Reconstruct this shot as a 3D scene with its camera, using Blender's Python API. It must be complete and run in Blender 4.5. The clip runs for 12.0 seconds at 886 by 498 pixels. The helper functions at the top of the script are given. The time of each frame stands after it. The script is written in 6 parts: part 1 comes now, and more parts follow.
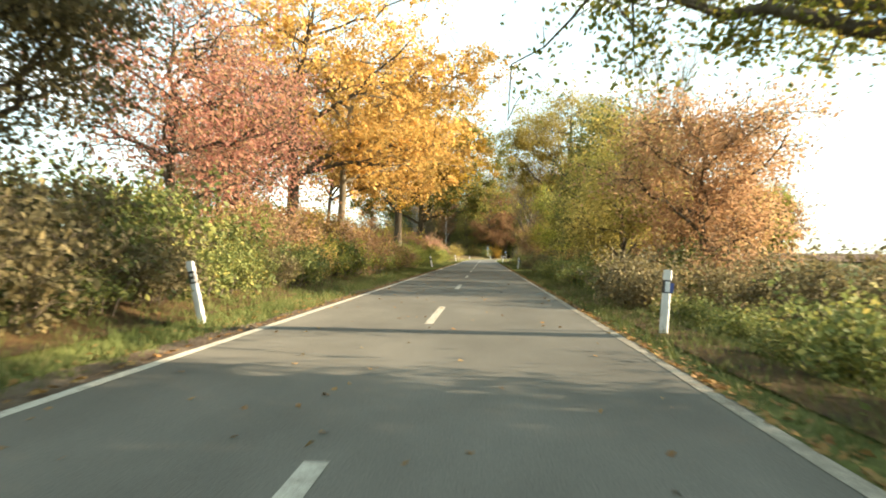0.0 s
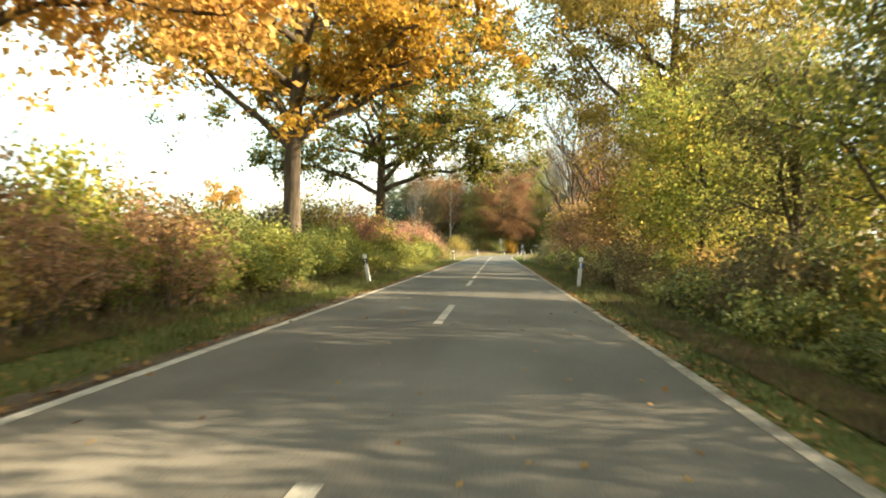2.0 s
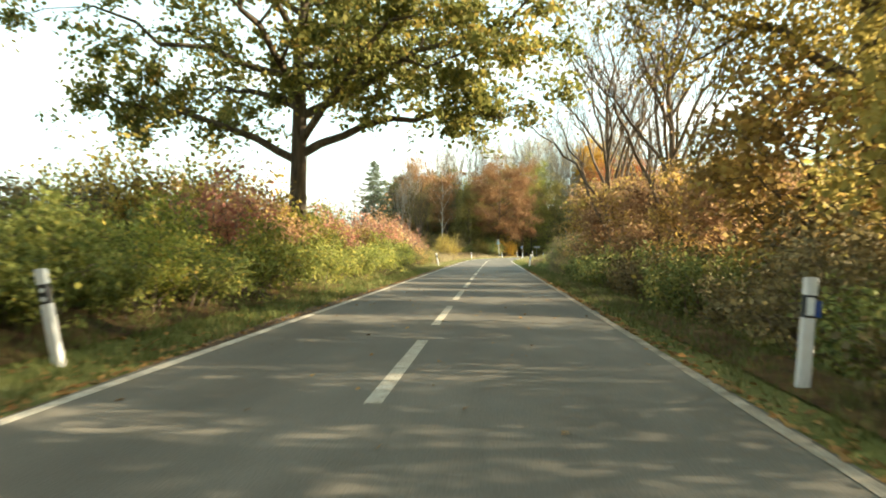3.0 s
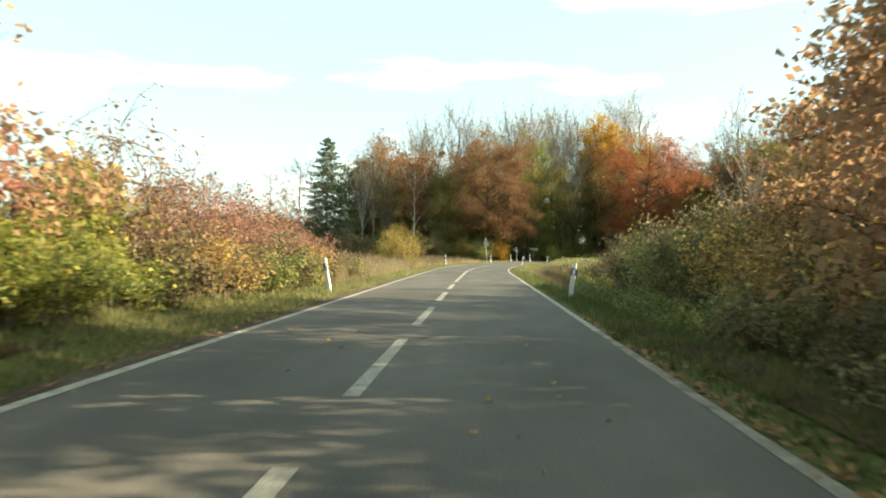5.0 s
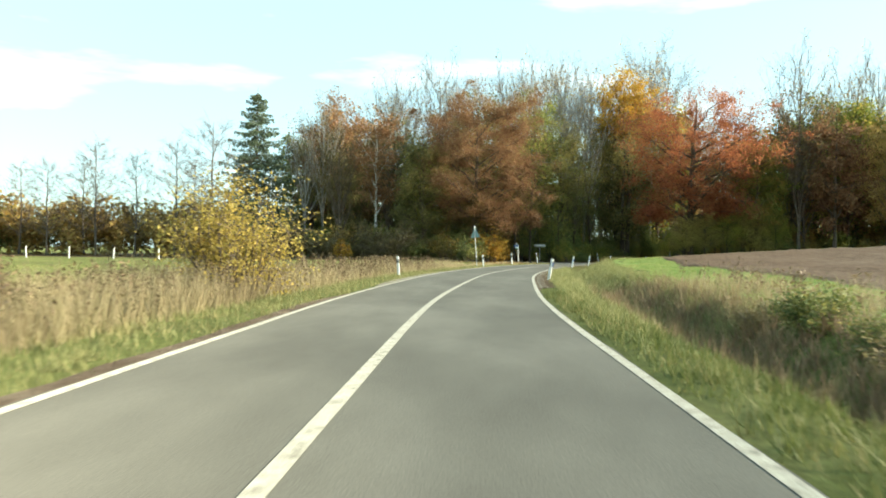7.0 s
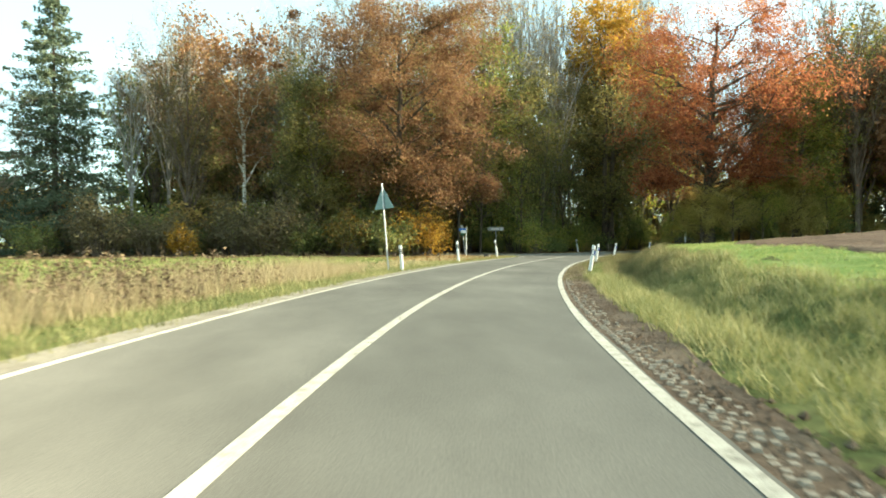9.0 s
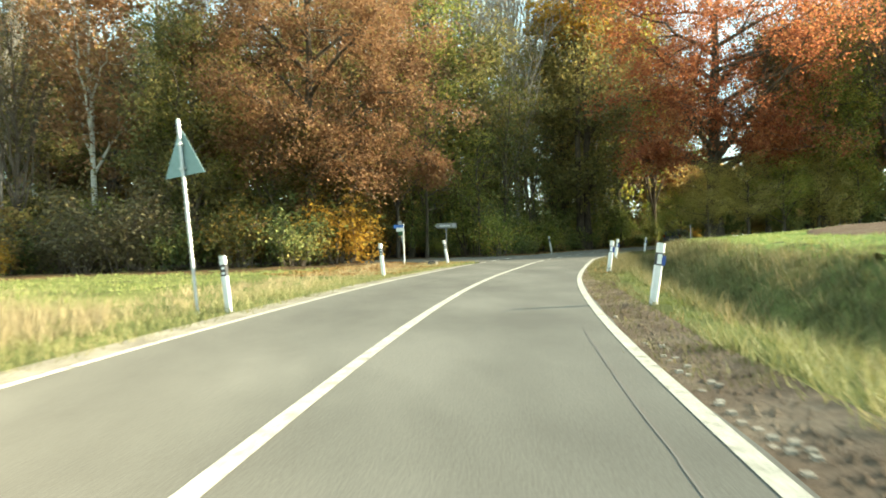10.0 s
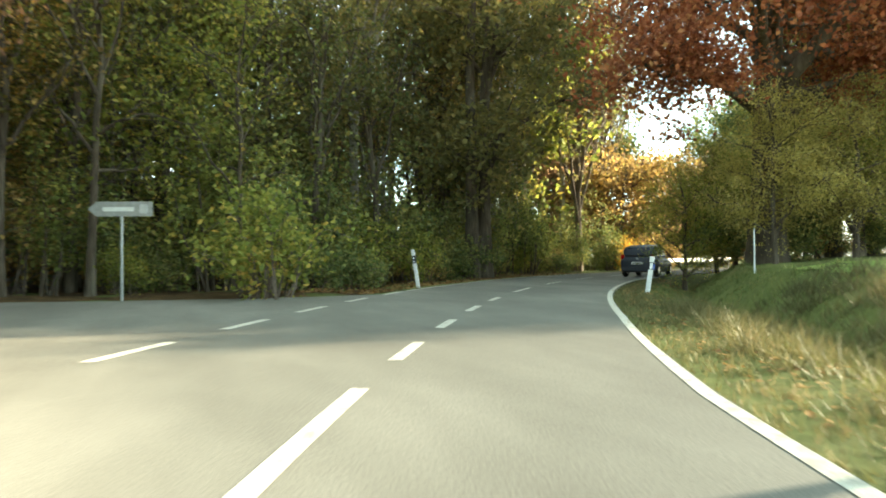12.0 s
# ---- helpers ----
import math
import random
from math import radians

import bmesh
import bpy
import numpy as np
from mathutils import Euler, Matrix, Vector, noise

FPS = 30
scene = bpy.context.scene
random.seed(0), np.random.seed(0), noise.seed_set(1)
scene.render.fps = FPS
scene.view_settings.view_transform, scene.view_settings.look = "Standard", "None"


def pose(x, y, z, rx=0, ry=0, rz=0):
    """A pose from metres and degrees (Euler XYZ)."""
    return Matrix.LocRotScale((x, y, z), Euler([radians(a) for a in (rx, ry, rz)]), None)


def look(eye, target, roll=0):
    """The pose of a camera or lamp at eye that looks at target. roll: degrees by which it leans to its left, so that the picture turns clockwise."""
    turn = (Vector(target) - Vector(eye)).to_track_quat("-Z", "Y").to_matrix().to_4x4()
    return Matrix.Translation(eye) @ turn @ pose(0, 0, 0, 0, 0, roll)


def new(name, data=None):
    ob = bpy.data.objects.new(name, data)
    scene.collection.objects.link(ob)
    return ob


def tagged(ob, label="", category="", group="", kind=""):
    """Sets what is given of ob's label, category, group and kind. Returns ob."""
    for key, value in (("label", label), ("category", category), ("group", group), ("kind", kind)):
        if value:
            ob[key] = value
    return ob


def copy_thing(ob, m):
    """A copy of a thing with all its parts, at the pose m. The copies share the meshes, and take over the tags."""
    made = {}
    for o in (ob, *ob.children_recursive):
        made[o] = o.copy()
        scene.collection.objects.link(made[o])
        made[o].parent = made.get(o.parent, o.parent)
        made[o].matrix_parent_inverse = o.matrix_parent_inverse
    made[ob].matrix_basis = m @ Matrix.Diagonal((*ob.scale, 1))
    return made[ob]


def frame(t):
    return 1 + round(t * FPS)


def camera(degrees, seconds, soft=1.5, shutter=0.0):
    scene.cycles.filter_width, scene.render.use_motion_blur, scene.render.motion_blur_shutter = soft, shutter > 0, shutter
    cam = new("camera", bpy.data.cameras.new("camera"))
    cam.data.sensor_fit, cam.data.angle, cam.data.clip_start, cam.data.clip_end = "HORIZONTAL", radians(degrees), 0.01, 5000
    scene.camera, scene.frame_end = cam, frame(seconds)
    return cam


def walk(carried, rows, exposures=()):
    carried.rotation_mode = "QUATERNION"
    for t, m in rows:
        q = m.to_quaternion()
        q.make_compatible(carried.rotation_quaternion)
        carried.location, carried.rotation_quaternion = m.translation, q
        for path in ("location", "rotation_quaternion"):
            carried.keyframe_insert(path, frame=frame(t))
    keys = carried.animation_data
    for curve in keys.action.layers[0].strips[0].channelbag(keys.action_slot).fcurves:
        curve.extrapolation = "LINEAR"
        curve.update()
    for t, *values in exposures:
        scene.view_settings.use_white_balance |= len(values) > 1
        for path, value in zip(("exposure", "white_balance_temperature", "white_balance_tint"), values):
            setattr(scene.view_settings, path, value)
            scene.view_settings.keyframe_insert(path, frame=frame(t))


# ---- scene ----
cam = camera(61.5, 12.0, soft=1.8, shutter=0.16)
PATH = [
    (0, (0.88, 1.425, 1.138), (0.768, 3.422, 1.151), 1.2),
    (0.5, (0.887, 9.696, 1.199), (0.732, 11.69, 1.195), 2.1),
    (1, (0.877, 19.423, 1.231), (0.724, 21.417, 1.226), 2.4),
    (1.5, (0.867, 28.439, 1.193), (0.719, 30.434, 1.19), 1.6),
    (2, (0.918, 37.741, 1.2), (0.773, 39.735, 1.197), 1.0),
    (2.5, (0.91, 46.994, 1.164), (0.767, 48.989, 1.168), 0.4),
    (3, (0.903, 55.823, 1.165), (0.766, 57.818, 1.169), 0.6),
    (3.5, (0.967, 64.771, 1.155), (0.843, 66.767, 1.166), 0.4),
    (5.5, (1.015, 100.37, 1.157), (0.918, 102.368, 1.168), 1.2),
    (6, (0.953, 109.214, 1.169), (0.864, 111.212, 1.183), 1.0),
    (6.5, (1.006, 117.997, 1.212), (0.922, 119.996, 1.225), 1.1),
    (8.5, (1.91, 150.576, 1.135), (1.944, 152.576, 1.113), -0.8),
    (9, (2.545, 158.51, 1.123), (2.642, 160.507, 1.101), -0.1),
    (9.5, (3.511, 166.438, 1.064), (3.671, 168.431, 1.046), -1.3),
    (10, (4.695, 174.261, 1.074), (4.913, 176.249, 1.055), -1.8),
    (10.5, (6.283, 182.06, 1.073), (6.557, 184.041, 1.059), -1.8),
    (11, (8.011, 189.819, 1.037), (8.362, 191.788, 1.034), -1.3),
    (11.5, (10.255, 197.465, 1.042), (10.691, 199.417, 1.051), -1.0),
    (12, (12.684, 205.026, 0.946), (13.251, 206.944, 0.971), -0.4),
]
EXPOSURES = [(0.0, 2.2, 7500, 10), (0.5, 2.2, 7500, 10), (1.0, 2.35, 7500, 10), (1.5, 2.45, 7500, 10), (2.0, 2.4, 8000, 10), (3.0, 2.35, 7700, 7), (3.5, 2.2, 7500, 6), (5.5, 1.78, 7250, 6), (6.5, 1.82, 6550, 1), (8.5, 2.05, 6700, -1), (10.5, 2.56, 7050, 1), (11.5, 2.86, 7100, 2), (12.0, 3.02, 7100, 1)]
walk(cam, [(t, look(eye, target, roll)) for t, eye, target, roll in PATH], EXPOSURES)

# ==== body: world and sun
SUN_AZ, SUN_EL = 87.0, 21.0      # degrees clockwise from +y, degrees up
world = bpy.data.worlds.new("world")
scene.world = world
world.use_nodes = True
wt = world.node_tree
bg = wt.nodes["Background"]
sky = wt.nodes.new("ShaderNodeTexSky")
sky.sky_type, sky.sun_disc = "NISHITA", False
sky.sun_elevation, sky.sun_rotation = radians(SUN_EL), radians(SUN_AZ)
sky.air_density, sky.dust_density, sky.ozone_density = 1.0, 1.0, 1.2
# thin high cloud veil
tc = wt.nodes.new("ShaderNodeTexCoord")
mp = wt.nodes.new("ShaderNodeMapping")
mp.inputs["Scale"].default_value = (1.6, 1.2, 7.0)
cn = wt.nodes.new("ShaderNodeTexNoise")
cn.inputs["Scale"].default_value, cn.inputs["Detail"].default_value = 1.7, 6.0
cr = wt.nodes.new("ShaderNodeValToRGB")
cr.color_ramp.elements[0].position, cr.color_ramp.elements[1].position = 0.53, 0.80
cm = wt.nodes.new("ShaderNodeMix")
cm.data_type = "RGBA"
cm.inputs["B"].default_value = (8.0, 8.2, 8.1, 1)
veil = wt.nodes.new("ShaderNodeMix")
veil.data_type = "RGBA"
veil.inputs["Factor"].default_value, veil.inputs["B"].default_value = 0.55, (3.3, 4.9, 5.3, 1)
wt.links.new(tc.outputs["Generated"], mp.inputs["Vector"])
wt.links.new(mp.outputs["Vector"], cn.inputs["Vector"])
wt.links.new(cn.outputs["Fac"], cr.inputs["Fac"])
wt.links.new(cr.outputs["Color"], cm.inputs["Factor"])
wt.links.new(sky.outputs["Color"], veil.inputs["A"])
wt.links.new(veil.outputs["Result"], cm.inputs["A"])
wt.links.new(cm.outputs["Result"], bg.inputs["Color"])
bg.inputs["Strength"].default_value = 0.086
sun = new("sun", bpy.data.lights.new("sun", "SUN"))
sun.data.energy, sun.data.angle, sun.data.color = 5.0, radians(0.6), (1.0, 0.88, 0.70)
az, el = radians(SUN_AZ), radians(SUN_EL)
sun.matrix_world = look((0, 0, 60), (-math.sin(az) * math.cos(el) * 50, -math.cos(az) * math.cos(el) * 50, 60 - math.sin(el) * 50))

# ==== materials


def material(name):
    m = bpy.data.materials.new(name)
    m.use_nodes = True
    return m, m.node_tree, m.node_tree.nodes["Principled BSDF"]


def ramp_node(nt, stops):
    r = nt.nodes.new("ShaderNodeValToRGB")
    e = r.color_ramp.elements
    while len(e) < len(stops):
        e.new(0.5)
    for k, (p, c) in enumerate(stops):
        e[k].position, e[k].color = p, (*c, 1)
    return r


def noise_node(nt, scale, detail=5.0, rough=0.6, stretch=(1, 1, 1), coords="Object"):
    t = nt.nodes.new("ShaderNodeTexCoord")
    m = nt.nodes.new("ShaderNodeMapping")
    m.inputs["Scale"].default_value = stretch
    n = nt.nodes.new("ShaderNodeTexNoise")
    n.inputs["Scale"].default_value, n.inputs["Detail"].default_value, n.inputs["Roughness"].default_value = scale, detail, rough
    nt.links.new(t.outputs[coords], m.inputs["Vector"])
    nt.links.new(m.outputs["Vector"], n.inputs["Vector"])
    return n


def mix_colour(nt, fac, a, b, mode="MIX"):
    m = nt.nodes.new("ShaderNodeMix")
    m.data_type, m.blend_type = "RGBA", mode
    for sock, v in (("Factor", fac), ("A", a), ("B", b)):
        if isinstance(v, bpy.types.NodeSocket):
            nt.links.new(v, m.inputs[sock])
        else:
            m.inputs[sock].default_value = v if sock == "Factor" else (*v, 1)
    return m.outputs["Result"]


def surface(name, stops, scale, fine, rough=0.85, bump=0.4, bump_scale=None, stretch=(1, 1, 1), dist=0.02, spec=0.3):
    """A mineral, wooden or soil surface: patches at one scale, grain at another, and fine relief."""
    m, nt, p = material(name)
    big = noise_node(nt, scale, 4.0, 0.6, stretch)
    small = noise_node(nt, fine, 6.0, 0.7, stretch)
    r = ramp_node(nt, stops)
    nt.links.new(big.outputs["Fac"], r.inputs["Fac"])
    g = ramp_node(nt, [(0.3, (0.6, 0.6, 0.6)), (0.7, (1.25, 1.25, 1.25))])
    nt.links.new(small.outputs["Fac"], g.inputs["Fac"])
    nt.links.new(mix_colour(nt, 1.0, r.outputs["Color"], g.outputs["Color"], "MULTIPLY"), p.inputs["Base Color"])
    p.inputs["Roughness"].default_value = rough
    p.inputs["Specular IOR Level"].default_value = spec
    p.inputs["Diffuse Roughness"].default_value = 0.9
    b = nt.nodes.new("ShaderNodeBump")
    b.inputs["Strength"].default_value, b.inputs["Distance"].default_value = bump, dist
    bn = noise_node(nt, bump_scale or fine * 1.7, 5.0, 0.7, stretch)
    nt.links.new(bn.outputs["Fac"], b.inputs["Height"])
    nt.links.new(b.outputs["Normal"], p.inputs["Normal"])
    return m


def leaf_material(name, stops, through_light=0.5, rough=0.65):
    """Leaves: each leaf draws its own colour, each plant a slightly other tone; light shines through."""
    m, nt, p = material(name)
    geo = nt.nodes.new("ShaderNodeNewGeometry")
    oi = nt.nodes.new("ShaderNodeObjectInfo")
    patch = noise_node(nt, 0.45, 3.0, 0.6)
    a = nt.nodes.new("ShaderNodeMath")
    a.operation = "MULTIPLY_ADD"
    a.inputs[1].default_value = 0.55
    nt.links.new(geo.outputs["Random Per Island"], a.inputs[0])
    b = nt.nodes.new("ShaderNodeMath")
    b.operation = "MULTIPLY_ADD"
    b.inputs[1].default_value, b.inputs[2].default_value = 0.9, -0.24
    nt.links.new(patch.outputs["Fac"], b.inputs[0])
    nt.links.new(b.outputs["Value"], a.inputs[2])
    r = ramp_node(nt, stops)
    nt.links.new(a.outputs["Value"], r.inputs["Fac"])
    hsv = nt.nodes.new("ShaderNodeHueSaturation")
    mr = nt.nodes.new("ShaderNodeMapRange")
    mr.inputs["To Min"].default_value, mr.inputs["To Max"].default_value = 0.75, 1.25
    nt.links.new(oi.outputs["Random"], mr.inputs["Value"])
    nt.links.new(mr.outputs["Result"], hsv.inputs["Value"])
    nt.links.new(r.outputs["Color"], hsv.inputs["Color"])
    nt.links.new(hsv.outputs["Color"], p.inputs["Base Color"])
    p.inputs["Roughness"].default_value = rough
    p.inputs["Specular IOR Level"].default_value = 0.2
    tr = nt.nodes.new("ShaderNodeBsdfTranslucent")
    mx = nt.nodes.new("ShaderNodeMixShader")
    mx.inputs["Fac"].default_value = through_light
    nt.links.new(hsv.outputs["Color"], tr.inputs["Color"])
    nt.links.new(p.outputs["BSDF"], mx.inputs[1])
    nt.links.new(tr.outputs["BSDF"], mx.inputs[2])
    nt.links.new(mx.outputs["Shader"], nt.nodes["Material Output"].inputs["Surface"])
    return m


def plain(name, colour, rough=0.5, metal=0.0, vary=0.12, scale=9.0):
    m, nt, p = material(name)
    n = noise_node(nt, scale, 5.0, 0.65)
    lo = tuple(c * (1 - vary) for c in colour)
    hi = tuple(min(1.0, c * (1 + vary)) for c in colour)
    r = ramp_node(nt, [(0.3, lo), (0.7, hi)])
    nt.links.new(n.outputs["Fac"], r.inputs["Fac"])
    nt.links.new(r.outputs["Color"], p.inputs["Base Color"])
    p.inputs["Roughness"].default_value, p.inputs["Metallic"].default_value = rough, metal
    return m


M_ASPHALT = surface("asphalt", [(0.34, (0.100, 0.093, 0.078)), (0.5, (0.125, 0.117, 0.098)), (0.66, (0.155, 0.145, 0.122))], 0.5, 75.0, 0.82, 0.12, 140.0, (1, 0.35, 1), 0.003, 0.12)
M_TAR = plain("tar", (0.06, 0.056, 0.05), 0.9)
M_PAINT = surface("road_paint", [(0.3, (0.20, 0.185, 0.15)), (0.44, (0.37, 0.345, 0.285)), (0.7, (0.47, 0.44, 0.37))], 6.0, 45.0, 0.9, 0.08, 120.0, (1, 1, 1), 0.003, 0.1)
M_PAINT_WORN = surface("worn_road_paint", [(0.3, (0.13, 0.115, 0.09)), (0.48, (0.24, 0.215, 0.17)), (0.7, (0.38, 0.345, 0.28))], 2.5, 40.0, 0.9, 0.08, 120.0, (1, 1, 1), 0.003, 0.1)
M_GROUND = surface("meadow_ground", [(0.3, (0.065, 0.07, 0.026)), (0.5, (0.095, 0.108, 0.034)), (0.7, (0.14, 0.14, 0.055))], 0.22, 9.0, 0.95, 0.4, 14.0, (1, 1, 1), 0.08, 0.05)
# brighter twin of meadow_ground: sunlight on the grass beyond the crest in its colour
M_SUNLIT_MEADOW = surface("sunlit_meadow_ground", [(0.3, (0.12, 0.175, 0.042)), (0.5, (0.165, 0.23, 0.055)), (0.7, (0.22, 0.265, 0.085))], 0.5, 12.0, 0.95, 0.5, 18.0, (1, 1, 1), 0.06, 0.05)
M_FIELD = surface("ploughed_soil", [(0.3, (0.125, 0.078, 0.05)), (0.5, (0.165, 0.104, 0.067)), (0.7, (0.215, 0.142, 0.095))], 0.4, 5.0, 0.95, 1.0, 4.0, (1, 0.25, 1), 0.2, 0.1)
M_SOIL = surface("verge_soil", [(0.3, (0.094, 0.065, 0.044)), (0.5, (0.143, 0.105, 0.074)), (0.72, (0.220, 0.173, 0.126))], 0.9, 18.0, 0.95, 0.9, 30.0, (1, 1, 1), 0.06, 0.1)
M_GRAVEL = surface("pale_gravel", [(0.3, (0.16, 0.14, 0.11)), (0.5, (0.23, 0.205, 0.16)), (0.72, (0.3, 0.27, 0.21))], 1.2, 30.0, 0.95, 0.5, 45.0, (1, 1, 1), 0.03, 0.05)
M_LITTER = surface("forest_floor", [(0.3, (0.045, 0.030, 0.019)), (0.5, (0.098, 0.060, 0.028)), (0.7, (0.165, 0.102, 0.043))], 1.2, 14.0, 0.95, 0.9, 22.0, (1, 1, 1), 0.08, 0.1)
M_BARK = surface("bark", [(0.3, (0.072, 0.056, 0.042)), (0.5, (0.115, 0.092, 0.067)), (0.72, (0.18, 0.155, 0.115))], 2.2, 9.0, 0.95, 1.0, 12.0, (1, 1, 0.18), 0.05, 0.1)
M_BARK_PALE = surface("pale_bark", [(0.3, (0.14, 0.115, 0.08)), (0.5, (0.24, 0.2, 0.14)), (0.72, (0.36, 0.32, 0.24))], 1.8, 8.0, 0.9, 0.8, 12.0, (1, 1, 0.25), 0.03, 0.15)
M_BIRCH = surface("birch_bark", [(0.34, (0.06, 0.05, 0.045)), (0.42, (0.5, 0.46, 0.4)), (0.7, (0.66, 0.63, 0.57))], 3.0, 14.0, 0.8, 0.5, 14.0, (1, 1, 3.0), 0.02, 0.2)
M_TWIG = surface("twig_bark", [(0.3, (0.10, 0.075, 0.055)), (0.5, (0.16, 0.125, 0.095)), (0.7, (0.23, 0.185, 0.145))], 1.5, 12.0, 0.95, 0.3, 20.0, (1, 1, 1), 0.01, 0.1)

M_TWIG_GREY = surface("grey_twig_bark", [(0.3, (0.20, 0.185, 0.16)), (0.5, (0.30, 0.28, 0.245)), (0.7, (0.40, 0.375, 0.33))], 1.5, 12.0, 0.95, 0.2, 20.0, (1, 1, 1), 0.01, 0.05)
L_GOLD = leaf_material("golden_leaf", [(0.1, (0.25, 0.14, 0.03)), (0.4, (0.43, 0.24, 0.04)), (0.65, (0.53, 0.33, 0.055)), (0.9, (0.38, 0.34, 0.07))])
L_ORANGE = leaf_material("orange_leaf", [(0.1, (0.36, 0.2, 0.07)), (0.4, (0.53, 0.31, 0.095)), (0.7, (0.58, 0.385, 0.125)), (0.9, (0.48, 0.4, 0.145))])
L_COPPER = leaf_material("copper_leaf", [(0.1, (0.14, 0.08, 0.042)), (0.4, (0.27, 0.145, 0.075)), (0.65, (0.38, 0.21, 0.11)), (0.9, (0.34, 0.25, 0.09))], 0.45)
L_RED = leaf_material("red_leaf", [(0.1, (0.17, 0.063, 0.036)), (0.4, (0.335, 0.114, 0.054)), (0.65, (0.45, 0.172, 0.075)), (0.9, (0.46, 0.26, 0.1))], 0.55)
L_PINK = leaf_material("pink_leaf", [(0.1, (0.23, 0.098, 0.072)), (0.4, (0.39, 0.165, 0.125)), (0.6, (0.43, 0.235, 0.155)), (0.9, (0.35, 0.27, 0.13))])
L_OAKGREEN = leaf_material("olive_leaf", [(0.1, (0.1, 0.127, 0.03)), (0.4, (0.2, 0.232, 0.05)), (0.65, (0.35, 0.32, 0.072)), (0.9, (0.62, 0.38, 0.095))])
L_OAKTURN = leaf_material("turning_oak_leaf", [(0.1, (0.085, 0.1, 0.032)), (0.4, (0.155, 0.165, 0.05)), (0.65, (0.25, 0.23, 0.065)), (0.9, (0.5, 0.32, 0.085))])
L_GREEN = leaf_material("green_leaf", [(0.1, (0.105, 0.135, 0.042)), (0.4, (0.19, 0.22, 0.062)), (0.65, (0.29, 0.305, 0.085)), (0.9, (0.58, 0.46, 0.105))])
L_DARK = leaf_material("dark_leaf", [(0.1, (0.075, 0.1, 0.038)), (0.4, (0.135, 0.165, 0.054)), (0.7, (0.25, 0.25, 0.075)), (0.9, (0.44, 0.33, 0.1))], 0.32)
L_YELLOW = leaf_material("yellow_leaf", [(0.1, (0.19, 0.172, 0.058)), (0.4, (0.335, 0.28, 0.085)), (0.65, (0.48, 0.385, 0.12)), (0.9, (0.32, 0.31, 0.1))])
L_RUST = leaf_material("rust_leaf", [(0.1, (0.2, 0.11, 0.065)), (0.4, (0.31, 0.185, 0.1)), (0.65, (0.39, 0.24, 0.135)), (0.9, (0.36, 0.31, 0.12))])
L_BROWN = leaf_material("brown_leaf", [(0.1, (0.15, 0.108, 0.043)), (0.4, (0.31, 0.2, 0.075)), (0.65, (0.46, 0.31, 0.1)), (0.9, (0.45, 0.4, 0.11))])
L_DULL = leaf_material("dull_brown_leaf", [(0.1, (0.085, 0.075, 0.042)), (0.4, (0.15, 0.125, 0.066)), (0.65, (0.215, 0.175, 0.082)), (0.9, (0.29, 0.215, 0.095))], 0.35)
L_SPRUCE = leaf_material("spruce_needle", [(0.1, (0.05, 0.07, 0.042)), (0.5, (0.085, 0.11, 0.068)), (0.9, (0.13, 0.155, 0.095))], 0.15)
L_GRASS = leaf_material("grass_blade", [(0.1, (0.052, 0.072, 0.022)), (0.4, (0.088, 0.112, 0.032)), (0.65, (0.14, 0.15, 0.05)), (0.9, (0.24, 0.2, 0.095))], 0.3)
L_STRAW = leaf_material("straw_blade", [(0.1, (0.18, 0.142, 0.08)), (0.4, (0.295, 0.236, 0.134)), (0.65, (0.385, 0.315, 0.185)), (0.9, (0.2, 0.19, 0.08))], 0.3)
# blades brightened so that meadow and bank top look sunlit
L_MEADOW = leaf_material("meadow_blade", [(0.1, (0.125, 0.165, 0.052)), (0.4, (0.19, 0.23, 0.07)), (0.65, (0.26, 0.285, 0.098)), (0.9, (0.37, 0.325, 0.15))], 0.3)
L_TAN = leaf_material("tan_leaf", [(0.1, (0.19, 0.15, 0.04)), (0.4, (0.31, 0.235, 0.06)), (0.65, (0.41, 0.31, 0.085)), (0.9, (0.31, 0.3, 0.08))])
# darkened in place of the wood's cast shade; gold stop for lit leaves
L_OCHRE = leaf_material("shaded_ochre_leaf", [(0.1, (0.06, 0.072, 0.022)), (0.4, (0.11, 0.105, 0.028)), (0.65, (0.2, 0.135, 0.032)), (0.9, (0.42, 0.22, 0.042))], 0.35)
L_MUTED = leaf_material("muted_olive_leaf", [(0.1, (0.09, 0.094, 0.042)), (0.4, (0.16, 0.155, 0.06)), (0.65, (0.24, 0.21, 0.075)), (0.9, (0.38, 0.3, 0.1))], 0.5)
L_TUFT = leaf_material("tuft_blade", [(0.1, (0.088, 0.1, 0.04)), (0.4, (0.145, 0.155, 0.06)), (0.65, (0.215, 0.208, 0.086)), (0.9, (0.32, 0.265, 0.135))], 0.3)
L_TUSSOCK = leaf_material("tussock_blade", [(0.1, (0.07, 0.074, 0.028)), (0.4, (0.115, 0.115, 0.044)), (0.65, (0.18, 0.155, 0.07)), (0.9, (0.28, 0.21, 0.11))], 0.3)
L_WEED = leaf_material("dead_weed", [(0.1, (0.1, 0.066, 0.04)), (0.4, (0.165, 0.115, 0.072)), (0.65, (0.25, 0.18, 0.105)), (0.9, (0.14, 0.13, 0.05))], 0.25)
